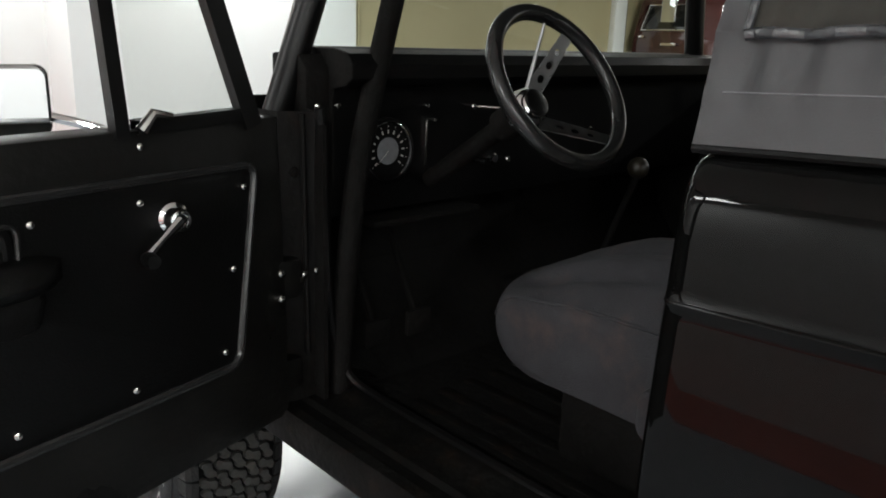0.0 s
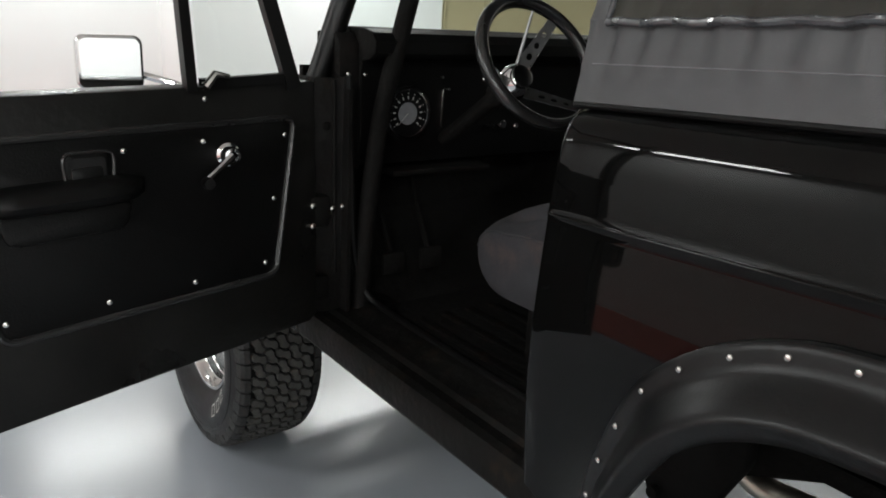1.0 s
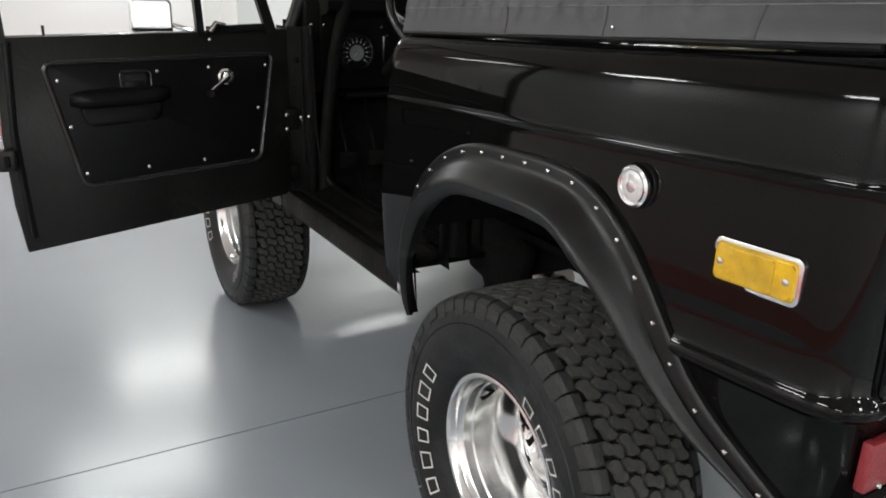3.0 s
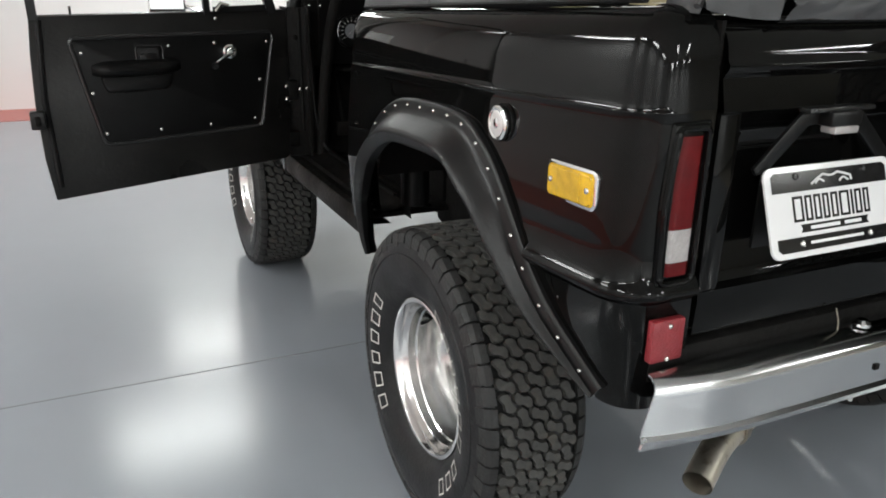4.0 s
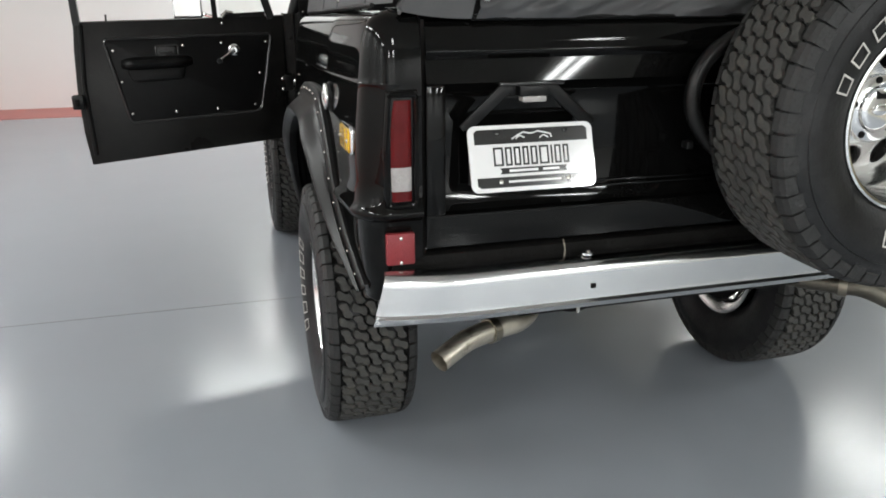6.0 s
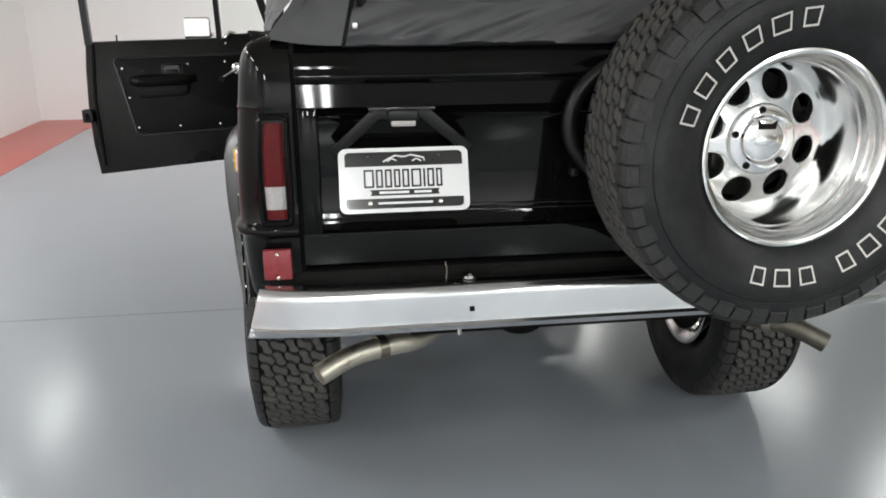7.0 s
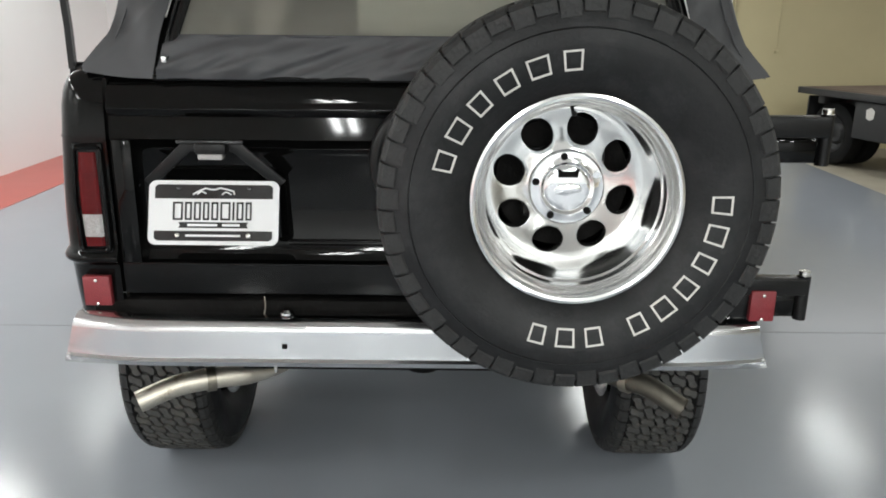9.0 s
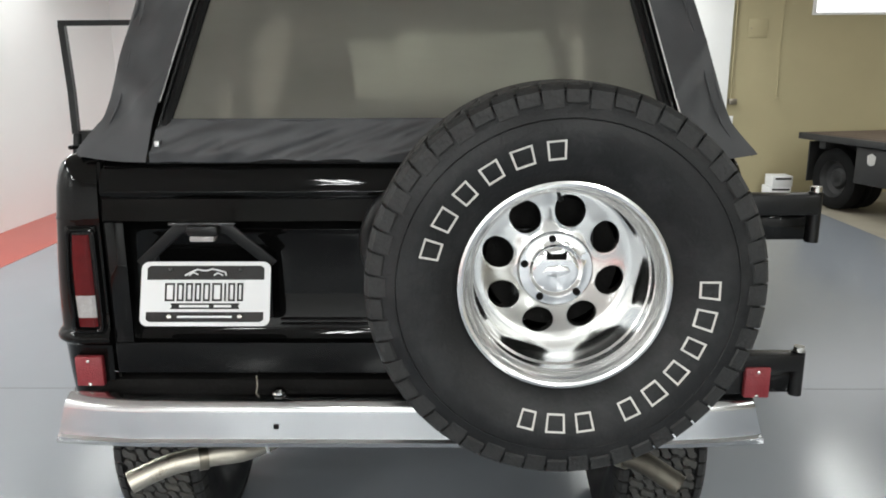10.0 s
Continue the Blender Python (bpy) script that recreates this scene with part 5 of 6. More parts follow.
# seats
def seat(x, folded=False):
    """A domed cushion with sewn pleats, and a back with a rounded head rest."""
    rows = []
    for u in np.linspace(-1, 1, 41):
        k = max(0.0, (abs(u) - 0.86) / 0.14)
        tuck = 1 - math.sqrt(max(0.0, 1 - k * k))
        w = max(0.0, 1 - abs(u) ** 2.4) ** 0.8
        yf = 1.268 - 0.095 * abs(u) ** 2.6 - 0.03 * tuck
        low, rim = 0.842 + 0.012 * tuck, 0.968 - 0.02 * tuck
        chain = [(0.70, low, 0), (yf - 0.20, low, 0), (yf - 0.08, low + 0.004, 0), (yf - 0.025, low + 0.026, 0), (yf, low + 0.070, 0), (yf - 0.012, rim - 0.010 + 0.015 * w, 0), (yf - 0.09, rim + 0.022 + 0.022 * w, 0),
                 (yf - 0.20, rim + 0.018 + 0.075 * w, 0), (yf - 0.33, rim + 0.005 + 0.115 * w, 0), (yf - 0.45, rim - 0.005 + 0.145 * w, 0), (0.70, rim - 0.01 + 0.16 * w, 0)]
        row = []
        for p in arc(chain, 5):
            top = min(1.0, max(0.0, (p.y - rim) / 0.03)) * min(1.0, max(0.0, (yf - 0.03 - p.x) / 0.08))
            line = u + 0.55 * (p.x - 1.0)
            groove = sum(math.exp(-((line - c) / 0.055) ** 2) for c in (-0.62, -0.22, 0.18, 0.58))
            row.append((x + 0.25 * u * (1 - 0.06 * tuck), p.x, p.y - 0.020 * top * groove + 0.010 * top * math.sin(9 * line) + 0.003 * noise.noise(Vector((u * 3, p.x * 9, p.y * 9)))))
        rows.append(row)
    bm = sheet(rows)
    for r in (rows[0], rows[-1]):
        bm.faces.new([bm.verts.new(q) for q in r])
    bmesh.ops.remove_doubles(bm, verts=bm.verts, dist=1e-4)
    s = part("seat", bm, SEAT, vehicle, "grey cloth bucket seat cushion with sewn pleats", angle=60)
    part("piping", tube(arc([rows[2][i] for i in range(22, 50, 3)], 3), 0.0035, 6), SEAT, s)
    tall = 0.31 if folded else 0.42
    back = []
    for v in np.linspace(0, 1, 12):
        z = 1.00 + tall * v
        y = 0.70 - 0.07 * v
        w = 0.25 * (1 - 0.22 * max(0.0, v - 0.6) / 0.4)
        row = []
        for a in np.linspace(0, 2 * math.pi, 25):
            c, q = math.cos(a), math.sin(a)
            t = 0.06 * (1 - 0.3 * v)
            row.append((x + w * math.copysign(abs(c) ** 0.6, c), y + t * math.copysign(abs(q) ** 0.7, q), z))
        back.append(row)
    top = [[(x + (p[0] - x) * f, 0.63 + (p[1] - 0.63) * f, p[2] + h) for p in back[-1]] for f, h in ((0.9, 0.018), (0.6, 0.030), (0.01, 0.034))]
    part("seat_back", sheet(back + top), SEAT, s, "grey cloth seat back", angle=60)
    if not folded:
        rest = slab([(x + a, 1.53 + b) for a, b in rounded(0.122, 0.125, 0.075)], 0.585, 0.665, "y", 0.025, seg=3)
        part("head_rest", rest, SEAT, s, "rounded grey cloth head rest", angle=60)
    part("seat_base", block(x - 0.17, x + 0.17, 0.72, 1.08, 0.672, 0.85, 0.02), UNDER, s)
    part("recliner_cover", slab([(0.80 + a, 0.885 + b) for a, b in rounded(0.055, 0.045, 0.03)], x - 0.235, x - 0.275, "x", 0.010, seg=3), SEAT, s, "grey plastic recliner cover")


seat(-0.375)
seat(0.40, True)

# front body
for sgn in (-1, 1):
    prof = [(0.62, 0.86), (0.9, 0.872), (1.04, 0.872), (1.07, 0.868), (1.095, 0.845), (1.108, 0.80), (1.11, 0.70)]
    rows = []
    for y in np.linspace(1.62, 3.02, 40):
        d = (y - 2.27) / 0.47
        zb = 0.62 if abs(d) >= 1 else 0.62 + 0.46 * math.sqrt(1 - d * d)
        rows.append([(sgn * lerp(prof, max(z, zb)) if z < zb else sgn * x, y, max(z, zb) - 0.04 * (y - 1.6)) for z, x in prof])
    part("front_wing", sheet(rows), PAINT, vehicle, "gloss black front wing")
hood = [[(x, y, 1.050 + 0.040 * (1 - (x / 0.72) ** 2) - 0.045 * (y - 1.66)) for x in np.linspace(-0.71, 0.71, 13)] for y in np.linspace(1.66, 3.0, 10)]
part("bonnet", sheet(hood, thick=0.02), PAINT, vehicle, "gloss black bonnet")
part("cowl", sheet([[(x, 1.60, 1.385), (x, 1.66, 1.345), (x, 1.68, 1.28)] for x in np.linspace(-0.72, 0.72, 9)]), PAINT, vehicle)
part("grille", block(-0.78, 0.78, 2.98, 3.04, 0.75, 1.04, 0.02), PAINT, vehicle, "black front grille panel")
part("front_bumper", block(-0.85, 0.85, 3.06, 3.12, 0.62, 0.74, 0.02), BUMPCHROME, vehicle, "chrome front bumper")
part("grille_bar", block(-0.60, 0.60, 3.04, 3.05, 0.95, 1.05, 0.004), SATIN, vehicle)

# passenger door and its opening
part("passenger_door", sheet([[(0.86, y, 0.70), (0.870, y, 0.90), (0.870, y, 1.165), (0.850, y, 1.26), (0.825, y, 1.30), (0.79, y, 1.302)] for y in np.linspace(0.735, 1.60, 8)], thick=0.03), PAINT, vehicle, "closed black passenger door")
part("passenger_window_frame", tube([(0.80, 0.75, 1.30), (0.70, 0.78, 1.77), (0.68, 1.35, 1.78), (0.72, 1.50, 1.50), (0.79, 1.58, 1.30)], 0.016, 8), SATIN, vehicle)
part("passenger_sill", sheet([[(-x, y, z) for x, z in SILL] for y in (0.64, 1.60)]), DOORIN, vehicle)
part("bed_side", block(-0.80, -0.76, -0.60, 0.70, 1.13, 1.33), UNDER, vehicle)
part("bed_side", block(0.76, 0.80, -0.60, 0.70, 1.13, 1.33), UNDER, vehicle)
part("bed_inner_gate", block(-0.76, 0.76, -0.60, -0.58, 0.80, 1.33), UNDER, vehicle)

# soft top
random.seed(4)


def cloth(p, q, a=0.006, f=9.0):
    """Small folds of cloth at a place."""
    return a * (noise.noise(Vector((p * f, q * f * 0.45, 3.1))) + 0.5 * noise.noise(Vector((p * f * 2.3 + q * 3, q * f, 7.7))))


def crease(p, q, a=0.008, f=7.0):
    """Sharp diagonal creases of stretched cloth."""
    v = 1 - abs(noise.noise(Vector((p * f + 1.7, q * f * 0.3, 9.2)))) * 2.2
    return a * max(0.0, v) ** 3


def side_x(z):
    return lerp([(1.35, 0.819), (1.456, 0.801), (1.495, 0.792), (1.72, 0.715), (1.80, 0.665), (1.86, 0.56)], z)


OUTER = {-1: [(1.345, 0.754), (1.353, 0.764), (1.367, 0.763), (1.398, 0.739), (1.444, 0.701), (1.49, 0.687), (1.60, 0.672), (1.737, 0.646), (1.86, 0.58)],
         1: [(1.345, 0.862), (1.361, 0.850), (1.407, 0.812), (1.439, 0.790), (1.484, 0.776), (1.62, 0.749), (1.73, 0.724), (1.86, 0.645)]}
INNER_EDGE = {-1: [(1.345, 0.602), (1.72, 0.513), (1.86, 0.47)], 1: [(1.345, 0.700), (1.485, 0.668), (1.73, 0.615), (1.86, 0.585)]}


def outer(z, s):
    return lerp(OUTER[s], z)


def inner(z, s):
    return lerp(INNER_EDGE[s], z)


LEVELS = [1.356, 1.362, 1.372, 1.384, 1.396, 1.409, 1.420, 1.432, 1.444, 1.456, 1.468, 1.482, 1.50, 1.53, 1.57, 1.62, 1.68, 1.74, 1.80, 1.83, 1.86]
HEM = LEVELS.index(1.468)


def top_side(sgn):
    rows = []
    for y in np.linspace(0.715, -0.56, 110):
        col = []
        for z0 in LEVELS:
            t = (z0 - 1.356) / 0.504
            z = z0 + (rk(y) - 0.006 * y) * (1 - t)
            yy = y - 0.02 * t + max(0.0, -y - 0.25) / 0.31 * 0.15 * t
            fold = cloth(y + z, z, 0.005) * min(1, 5 * t)
            # pleats hang between the hem of the window and the stitching
            wave = math.sin(2 * math.pi * y / 0.057 + 2.5 * noise.noise(Vector((y * 5, 1.7, 0)))) * (0.6 + 0.6 * noise.noise(Vector((y * 7, 5.1, 0))))
            pleat = 0.0085 * wave * max(0.0, min(1.0, (z0 - 1.38) / 0.05)) * (1.0 if z0 < 1.47 else 0.6)
            ridge = 0.004 * max(0.0, 1 - abs(z0 - 1.468) / 0.012) + 0.002 * max(0.0, 1 - abs(z0 - 1.409) / 0.012)
            back = min(1.0, max(0.0, (-0.05 - y) / 0.51)) ** 1.5
            x0 = side_x(z0) * (1 - back) + outer(z0, sgn) * back
            col.append((sgn * (x0 + fold + pleat + ridge), yy, z))
        rows.append(col)
    return rows


soft = part("soft_top", sheet([[(x, y, 1.86 + 0.035 * (1 - (x / 0.56) ** 2) + cloth(x, y, 0.006, 3)) for x in np.linspace(-0.565, 0.565, 15)] for y in np.linspace(-0.41, 1.66, 24)]), CANVAS, vehicle, "dark grey canvas soft top with clear windows")
part("header_flap", sheet([[(x, 1.66, 1.86), (x, 1.655, 1.79)] for x in (-0.62, 0.0, 0.62)]), CANVAS, soft)
for sgn in (-1, 1):
    rows = top_side(sgn)
    if sgn < 0:
        # the panel below and round the clear window
        k = HEM
        part("side_panel", sheet([r[:k + 1] for r in rows]), CANVAS, soft, "canvas side panel", angle=70)
        part("side_panel", sheet([r[-3:] for r in rows]), CANVAS, soft, angle=70)
        part("side_panel", sheet([r[k:-2] for r in rows[:4]]), CANVAS, soft, angle=70)
        part("side_panel", sheet([r[k:-2] for r in rows[-20:]]), CANVAS, soft, angle=70)
        part("clear_window", sheet([[(c[0] - 0.002, c[1], c[2]) for c in r[k:-2]] for r in rows[3:-19]]), SIDEWIN, soft, "clear vinyl side window", angle=70)
        lo = [r[k] for r in rows[3:-19]]
        part("window_hem", tube([(c[0] - 0.0055 - 0.0012 * math.sin(i * 1.1), c[1], c[2] - 0.004 + 0.0015 * math.sin(i * 0.8)) for i, c in enumerate(lo)], 0.0065, 10), HEMVINYL, soft, "glossy wrinkled window hem")
        part("window_hem", tube([(c[0] - 0.0045, c[1], c[2]) for c in rows[3][k:-2]], 0.005, 10), HEMVINYL, soft)
        part("stitch_line", tube([(c[0] - 0.0006, c[1], c[2]) for c in [r[5] for r in rows[2:-2]]], 0.0009, 5), STITCH, soft, "thin grey stitching")
        for i in (40, 66, 92):
            part("seam", tube([(c[0] - 0.0005, c[1], c[2]) for c in rows[i][:6]], 0.0016, 6), CANVAS, soft)
        st_c = rows[68][2]
        part("snap_stud", moved(screw_head(0.0042, 0.004), pose(st_c[0] - 0.001, st_c[1], st_c[2], 0, 0, 180)), SCREW, soft)
        part("bottom_rail", tube([(-0.814, y, 1.351 + rk(y) - 0.006 * y) for y in np.linspace(0.715, -0.57, 14)], 0.0055, 8), VINYL, soft, "black lower rail of the soft top")
    else:
        part("side_panel", sheet(rows), CANVAS, soft, "canvas side panel", angle=70)


def rear_y(z):
    return lerp([(1.34, -0.632), (1.37, -0.630), (1.45, -0.610), (1.86, -0.41)], z)


def rear_strip(x_of, n, z0, z1, folds=0.006, m=18, lift=(0.0, 0.0), slant=0.0):
    """Cloth across the back from z0 to z1; lift raises its lower edge at either end."""
    rows = []
    for z in np.linspace(z0, z1, m):
        a, b = x_of(z)
        row = []
        for t in np.linspace(0, 1, n):
            x = a + (b - a) * t
            low = 1 - (z - z0) / (z1 - z0)
            up = (lift[0] * (1 - t) ** 2 + lift[1] * t ** 2) * low ** 2
            row.append((x, rear_y(z) - (cloth(x - slant * z, z * 1.7, folds, 8.0) + crease(x - 1.6 * slant * z, z, folds * 0.45)) * min(1.0, 0.25 + 3 * (1 - low)) * min(1.0, 0.25 + 3 * low) - folds * 0.4, z + up))
        rows.append(row)
    return sheet(rows)


for sgn in (-1, 1):
    part("corner_panel", rear_strip(lambda z, s=sgn: (s * outer(z, s), s * inner(z, s)), 18, 1.350, 1.86, 0.026, 40, (0.016, 0.0), 0.5), CANVAS, soft, "canvas corner panel", angle=80)
    join = []
    for z in np.linspace(1.36, 1.86, 14):
        join.append([(sgn * outer(z, sgn), -0.55 + 0.15 * (z - 1.36) / 0.5, z), (sgn * (outer(z, sgn) + 0.004), rear_y(z) + 0.030, z), (sgn * outer(z, sgn), rear_y(z) - 0.004, z)])
    part("corner_wrap", sheet(join), CANVAS, soft, angle=80)
    part("edge_roll", tube([(sgn * (outer(z, sgn) + 0.002), rear_y(z) + 0.002, z) for z in np.linspace(1.37, 1.86, 24)], 0.007, 8), CANVAS, soft, "rolled canvas edge")
    part("edge_seam", tube([(sgn * (outer(z, sgn) - 0.020), rear_y(z) - 0.0125 - 0.004 * math.sin(40 * z), z) for z in np.linspace(1.40, 1.86, 24)], 0.0022, 6), CANVAS, soft)
    part("zip_teeth", tube([(sgn * (inner(z, sgn) + 0.001), rear_y(z) - 0.016, z) for z in np.linspace(1.49 if sgn < 0 else 1.44, 1.80, 16)], 0.0022, 6), BRUSHED, soft, "thin metal zip")
    part("zip", tube([(sgn * (inner(z, sgn) - 0.012), rear_y(z) - 0.010, z) for z in np.linspace(1.42, 1.80, 10)], 0.0030, 6), BEAD, soft)
    tape = [[(sgn * (inner(z, sgn) + dx), rear_y(z) + 0.004, z) for dx in (0.03, 0.0, -0.03, -0.055)] for z in np.linspace(1.36, 1.85, 10)]
    part("zip_tape", sheet(tape), VINYL, soft)
    part("zip_flap", tube([(sgn * (inner(z, sgn) - 0.03), rear_y(z) - 0.006, z) for z in np.linspace(1.39, 1.82, 10)], 0.012, 8), VINYL, soft)
part("rear_apron", rear_strip(lambda z: (-inner(z, -1) + 0.01, inner(z, 1) - 0.01), 90, 1.350, 1.450, 0.024, 18, (0.0, 0.0), 1.8), CANVAS, soft, "canvas apron under the rear window", angle=80)
part("rear_header", rear_strip(lambda z: (-inner(z, -1), inner(z, 1)), 12, 1.80, 1.86, 0.004, 4), CANVAS, soft, angle=80)
part("apron_piping", tube([(x, rear_y(1.35) - 0.006, 1.351) for x in np.linspace(-0.60, 0.69, 20)], 0.006, 8), VINYL, soft)
pane = []
for z in np.linspace(1.445, 1.81, 22):
    a, b = -inner(z, -1) + 0.035, inner(z, 1) - 0.035
    pane.append([(a + (b - a) * t, rear_y(z) - 0.004 - cloth(a + (b - a) * t, z * 1.6, 0.009 * (1.0 if t < 0.3 else 0.4), 8.0), z) for t in np.linspace(0, 1, 44)])
part("clear_window", sheet(pane, thick=0.002), PLASTICWIN, soft, "clouded vinyl rear window", angle=80).visible_shadow = False
part("hem_seam", tube([(x, rear_y(1.449) - 0.008 - cloth(x, 1.45, 0.005, 6), 1.449) for x in np.linspace(-0.55, 0.55, 30)], 0.0035, 6), CANVAS, soft)
part("zip_pull", block(-0.573, -0.561, -0.652, -0.642, 1.388, 1.402, 0.002), BRUSHED, soft)


# ---- beyond the vehicle ----
yw = YB + 0.03
conduit = root("wall_conduit", "thin painted conduit on the beige wall", "conduit")
part("pipe", tube([(4.105, yw - 0.006, 3.10), (4.105, yw - 0.006, 1.19)], 0.006, 8), WALLBEIGE, conduit)
part("end_box", block(4.08, 4.13, yw - 0.025, yw, 1.15, 1.19, 0.004), WALLBEIGE, conduit)
edge_pipe = root("corner_conduit", "painted corner conduit with switch boxes", "conduit")
part("pipe", tube([(3.545, yw - 0.016, 3.10), (3.545, yw - 0.016, 1.16)], 0.010, 10), WALLBEIGE, edge_pipe)
part("switch_box", block(3.52, 3.62, yw - 0.05, yw, 1.09, 1.16, 0.006), STEEL, edge_pipe, "grey steel switch box")
part("socket_box", block(3.52, 3.59, yw - 0.04, yw, 0.86, 0.95, 0.006), WALLWHITE, edge_pipe, "white socket box")
hatch = root("wall_hatch", "flush beige access hatch on the wall", "hatch")
part("cover", block(3.70, 3.92, yw - 0.012, yw, 1.88, 2.10, 0.003), WALLBEIGE, hatch)
part("knob", moved(screw_head(0.008, 0.008), pose(3.73, yw - 0.012, 1.99, 0, 0, -90)), STEEL, hatch)
lit = bpy.data.materials.new("daylight pane")
lit.use_nodes = True
lit.node_tree.nodes["Principled BSDF"].inputs["Emission Color"].default_value = (1, 1, 1, 1)
lit.node_tree.nodes["Principled BSDF"].inputs["Emission Strength"].default_value = 1.3
win = structure("window_1", block(4.44, 6.9, yw - 0.03, yw, 2.14, 2.17, 0.004), WALLWHITE, "bright high window in the beige wall", "window")
part("window_frame", block(4.44, 4.48, yw - 0.03, yw, 2.17, 2.9, 0.004), WALLWHITE, win)
part("pane", block(4.48, 6.9, yw - 0.012, yw - 0.004, 2.17, 2.9), lit, win)
post = root("steel_post", "pale painted steel post by the beige wall", "post")
part("column", block(8.03, 8.30, yw - 0.10, yw, 0.0, TOP, 0.01), WALLWHITE, post)
part("edge_strip", block(8.305, 8.38, yw - 0.05, yw, 0.0, TOP, 0.004), UNDER, post)
for z in range(1, 12):
    structure("wall_joint", block(3.50, X1, yw - 0.002, yw + 0.001, 0.26 * z, 0.26 * z + 0.006), WALLBEIGE, "shallow joint between wall blocks", "wall joint")

# flatbed truck
truck = root("flatbed_truck", "dark flatbed truck with dual rear wheels", "truck")
truck.matrix_basis = Matrix.Translation((4.07, 6.42, 0)) @ Matrix.Rotation(radians(-76.5), 4, "Z") @ Matrix.Translation((-3.995, -5.74, 0))
deck = part("deck", slab([(4.03, 5.78), (9.0, 5.78), (9.0, 7.72), (4.03, 7.72)], 0.805, 0.818, "z", 0.004), WOODDECK, truck, "worn dark deck boards")
part("deck_edge", block(4.031, 9.0, 5.74, 5.79, 0.75, 0.820, 0.006), TRUCKBLACK, truck)
part("deck_end", slab([(3.995, 5.74), (4.03, 5.74), (4.03, 7.72), (3.995, 7.72)], 0.75, 0.820, "z", 0.006), TRUCKBLACK, truck)
for y in np.linspace(5.90, 7.60, 10):
    part("deck_board", block(4.06, 8.98, y - 0.09, y + 0.09, 0.818, 0.824, 0.002), WOODDECK, deck)
part("frame_rail", block(4.3, 9.6, 6.05, 6.15, 0.55, 0.72, 0.01), TRUCKBLACK, truck)
part("frame_rail", block(4.3, 9.6, 7.05, 7.15, 0.55, 0.72, 0.01), TRUCKBLACK, truck)
part("cross_bar", block(4.25, 4.35, 5.82, 7.65, 0.66, 0.745, 0.01), TRUCKBLACK, truck)
part("mud_flap", block(4.035, 4.055, 5.86, 6.30, 0.27, 0.72, 0.004), TRUCKBLACK, truck)
part("tool_box", block(4.84, 5.60, 5.80, 6.10, 0.36, 0.735, 0.012), TRUCKBLACK, truck)
part("tool_box_badge", slab([(5.02, 0.58), (5.07, 0.56), (5.12, 0.58), (5.13, 0.66), (5.07, 0.69), (5.01, 0.66)], 5.792, 5.80, "y"), SCREW, truck)
TW = [(0.07, 0.20), (0.085, 0.22), (0.09, 0.27), (0.085, 0.31), (0.07, 0.334), (0.0, 0.340)]
for y in (5.98, 6.20, 7.26, 7.48):
    w = part("wheel", moved(spun([(0.03, 0.0), (0.03, 0.09), (0.0, 0.12), (0.02, 0.17), (0.075, 0.20), (0.08, 0.205), (0.0, 0.21)], 32), pose(4.42, y, 0.340, 0, 0, -90)), TRUCKBLACK, truck, "steel truck wheel")
    part("tyre", moved(spun(TW + [(-u, r) for u, r in reversed(TW)], 40), pose(4.42, y, 0.340, 0, 0, -90)), DARKRUBBER, w)
part("axle", tube([(4.42, 5.95, 0.34), (4.42, 7.5, 0.34)], 0.05, 12), TRUCKBLACK, truck)
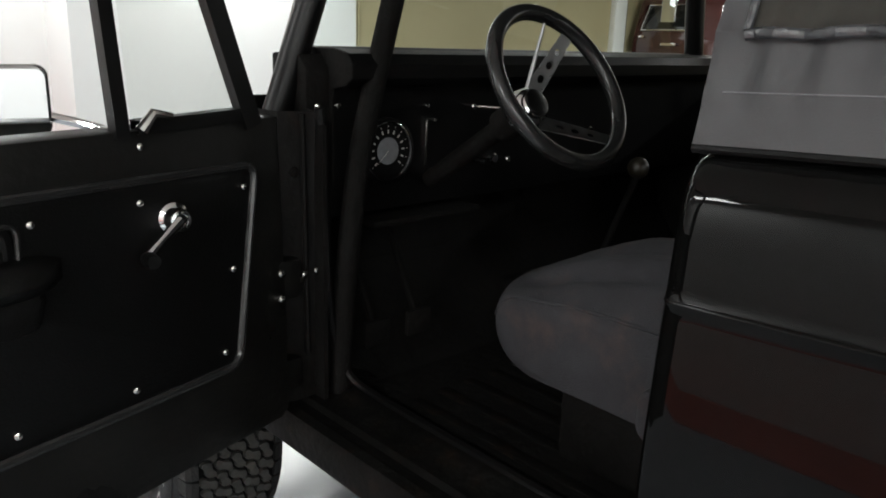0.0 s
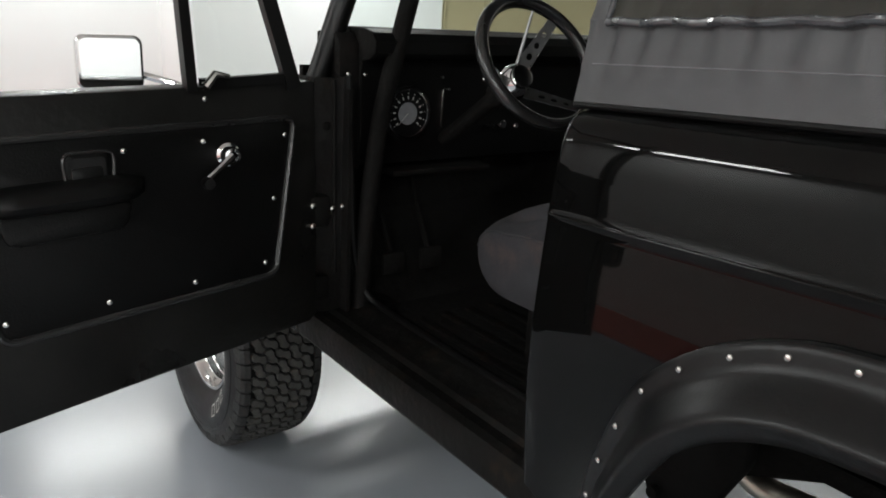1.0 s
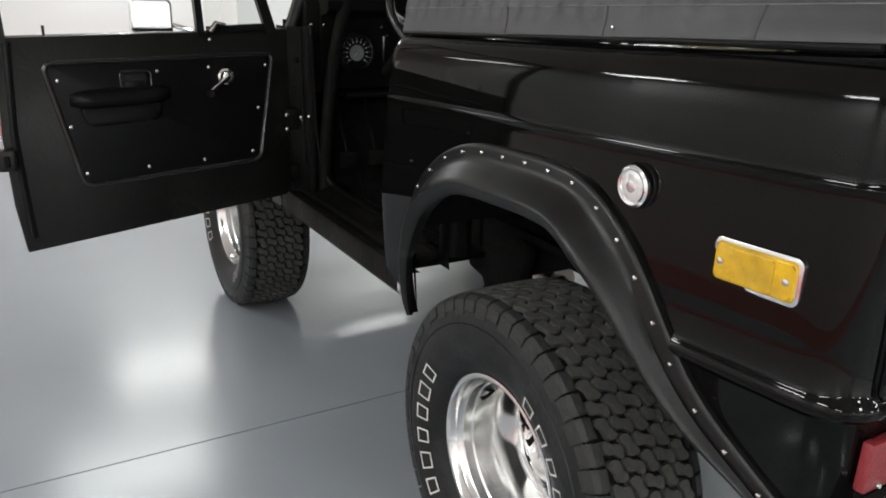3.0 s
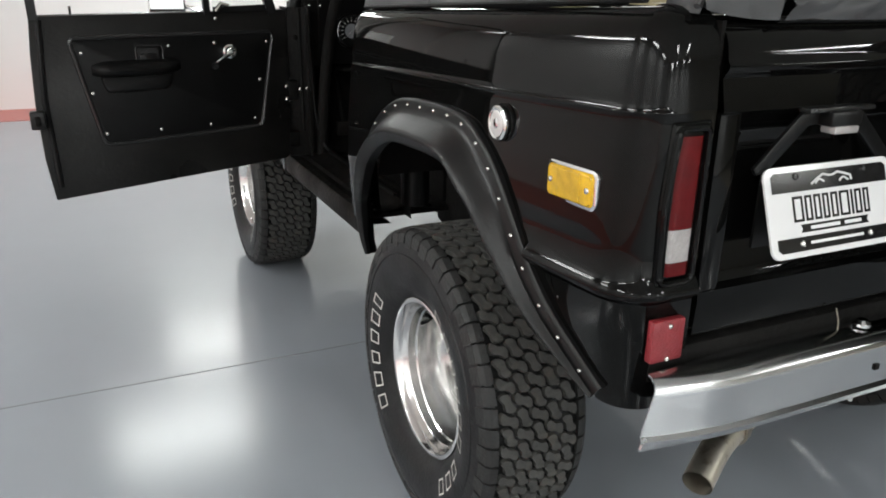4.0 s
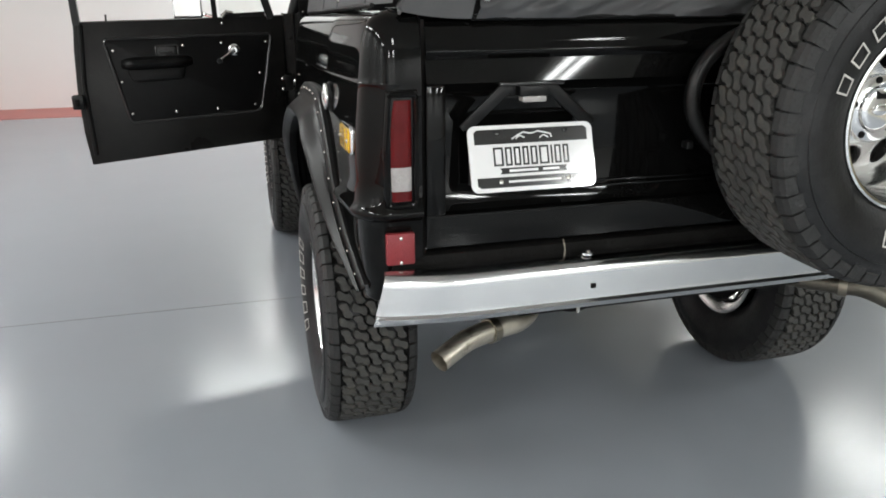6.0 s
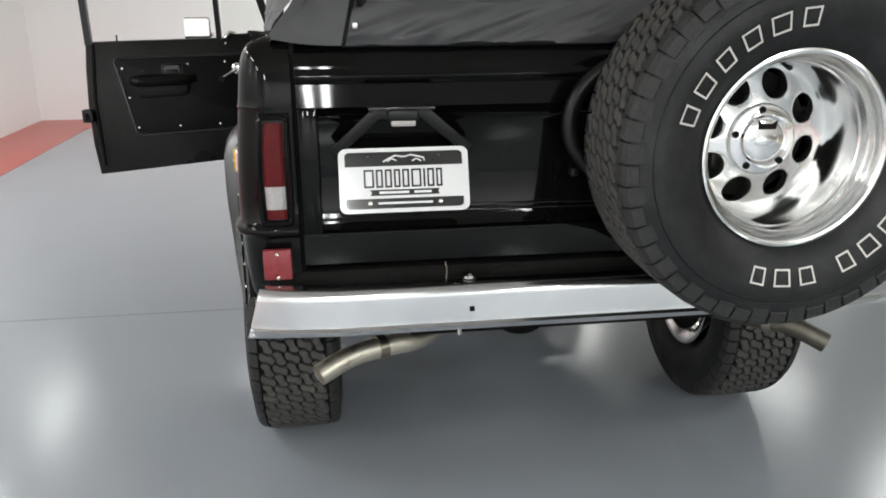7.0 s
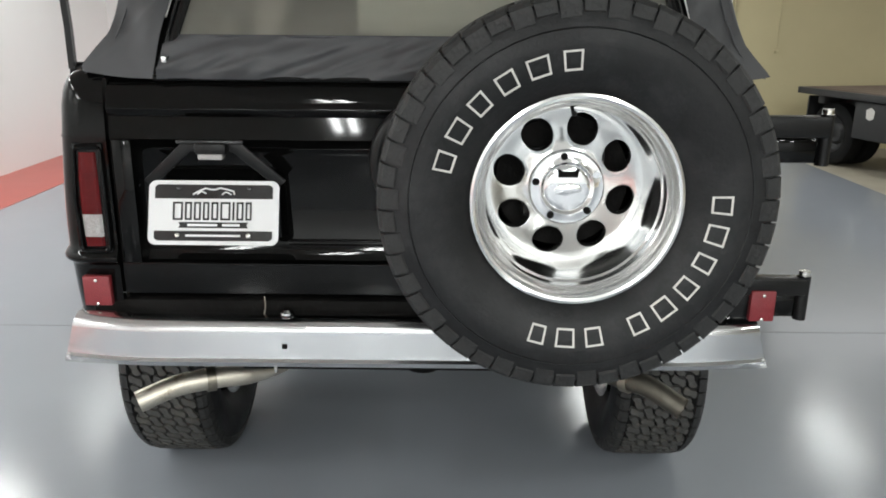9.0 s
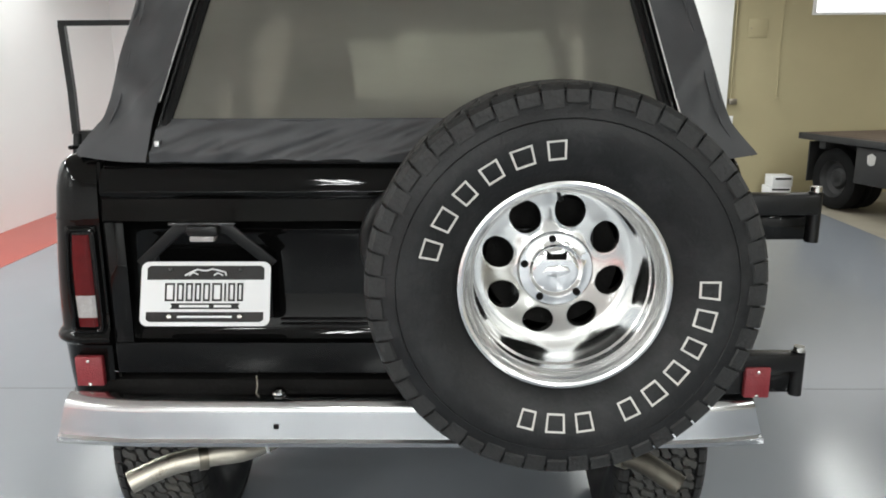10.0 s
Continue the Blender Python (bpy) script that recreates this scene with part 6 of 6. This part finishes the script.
# maroon truck by the wall
pickup = root("parked_truck", "dark maroon truck with chrome trim by the wall", "truck", at=(-0.73, 0, 0))
for px in (9.72, 11.1):
    for y in (5.95, 6.90):
        w = part("wheel", moved(spun([(0.03, 0.0), (0.03, 0.09), (0.0, 0.12), (0.02, 0.17), (0.075, 0.20), (0.0, 0.21)], 32), pose(px, y, 0.340, 0, 0, -90)), STEEL, pickup)
        part("tyre", moved(spun(TW + [(-u, r) for u, r in reversed(TW)], 40), pose(px, y, 0.340, 0, 0, -90)), RUBBER, w)
cab = part("cab", slab([(9.15, 0.55), (11.6, 0.55), (11.6, 1.15), (10.75, 1.28), (10.35, 2.10), (9.42, 2.15), (9.30, 2.02), (9.15, 1.5)], 5.75, 7.1, "y", 0.05, seg=3), MAROON, pickup, "dark maroon truck cab")
part("cab_window", slab([(9.55, 1.44), (10.5, 1.44), (10.22, 2.0), (9.6, 2.02)], 5.735, 5.75, "y", 0.004), PLATEB, cab)
lean = Matrix.Translation((9.15, 0, 1.5)) @ Matrix.Rotation(radians(16), 4, "Y")
glazing = part("end_window", moved(slab([(6.05, 0.14), (6.96, 0.14), (6.90, 0.50), (6.10, 0.50)], -0.012, 0.004, "x", 0.003), lean), PLATEB, cab, "dark cab end window")
rim = [(-0.016, y, z) for y, z in ((6.05, 0.14), (6.96, 0.14), (6.90, 0.50), (6.10, 0.50), (6.05, 0.14))]
part("window_trim", moved(tube(rim, 0.014, 8), lean), CHROME, glazing)
part("chrome_bar", block(9.10, 9.145, 6.33, 6.58, 1.425, 1.465, 0.01), CHROME, cab)
part("chrome_badge", block(9.13, 9.15, 6.88, 6.98, 1.53, 1.56, 0.004), CHROME, cab)
mirror_stand = part("cab_mirror", block(9.02, 9.06, 6.33, 6.56, 1.74, 2.12, 0.015), CHROME, cab, "tall chrome mirror")
part("mirror_bracket", tube([(9.06, 6.45, 1.80), (9.24, 6.45, 1.70)], 0.012, 8), CHROME, mirror_stand)
# boxes on the floor
for x, z, w in ((4.10, 0.0, 0.26), (4.12, 0.13, 0.24)):
    b = root("carton", "small white printed carton by the wall", "box", "cartons", at=(x, 6.95, z))
    part("box", block(-w / 2, w / 2, -0.12, 0.12, 0.0, 0.128, 0.003), WALLWHITE, b)
    part("label_band", block(-w / 2 + 0.03, w / 2 - 0.02, -0.1225, -0.119, 0.085, 0.105), UNDER, b)
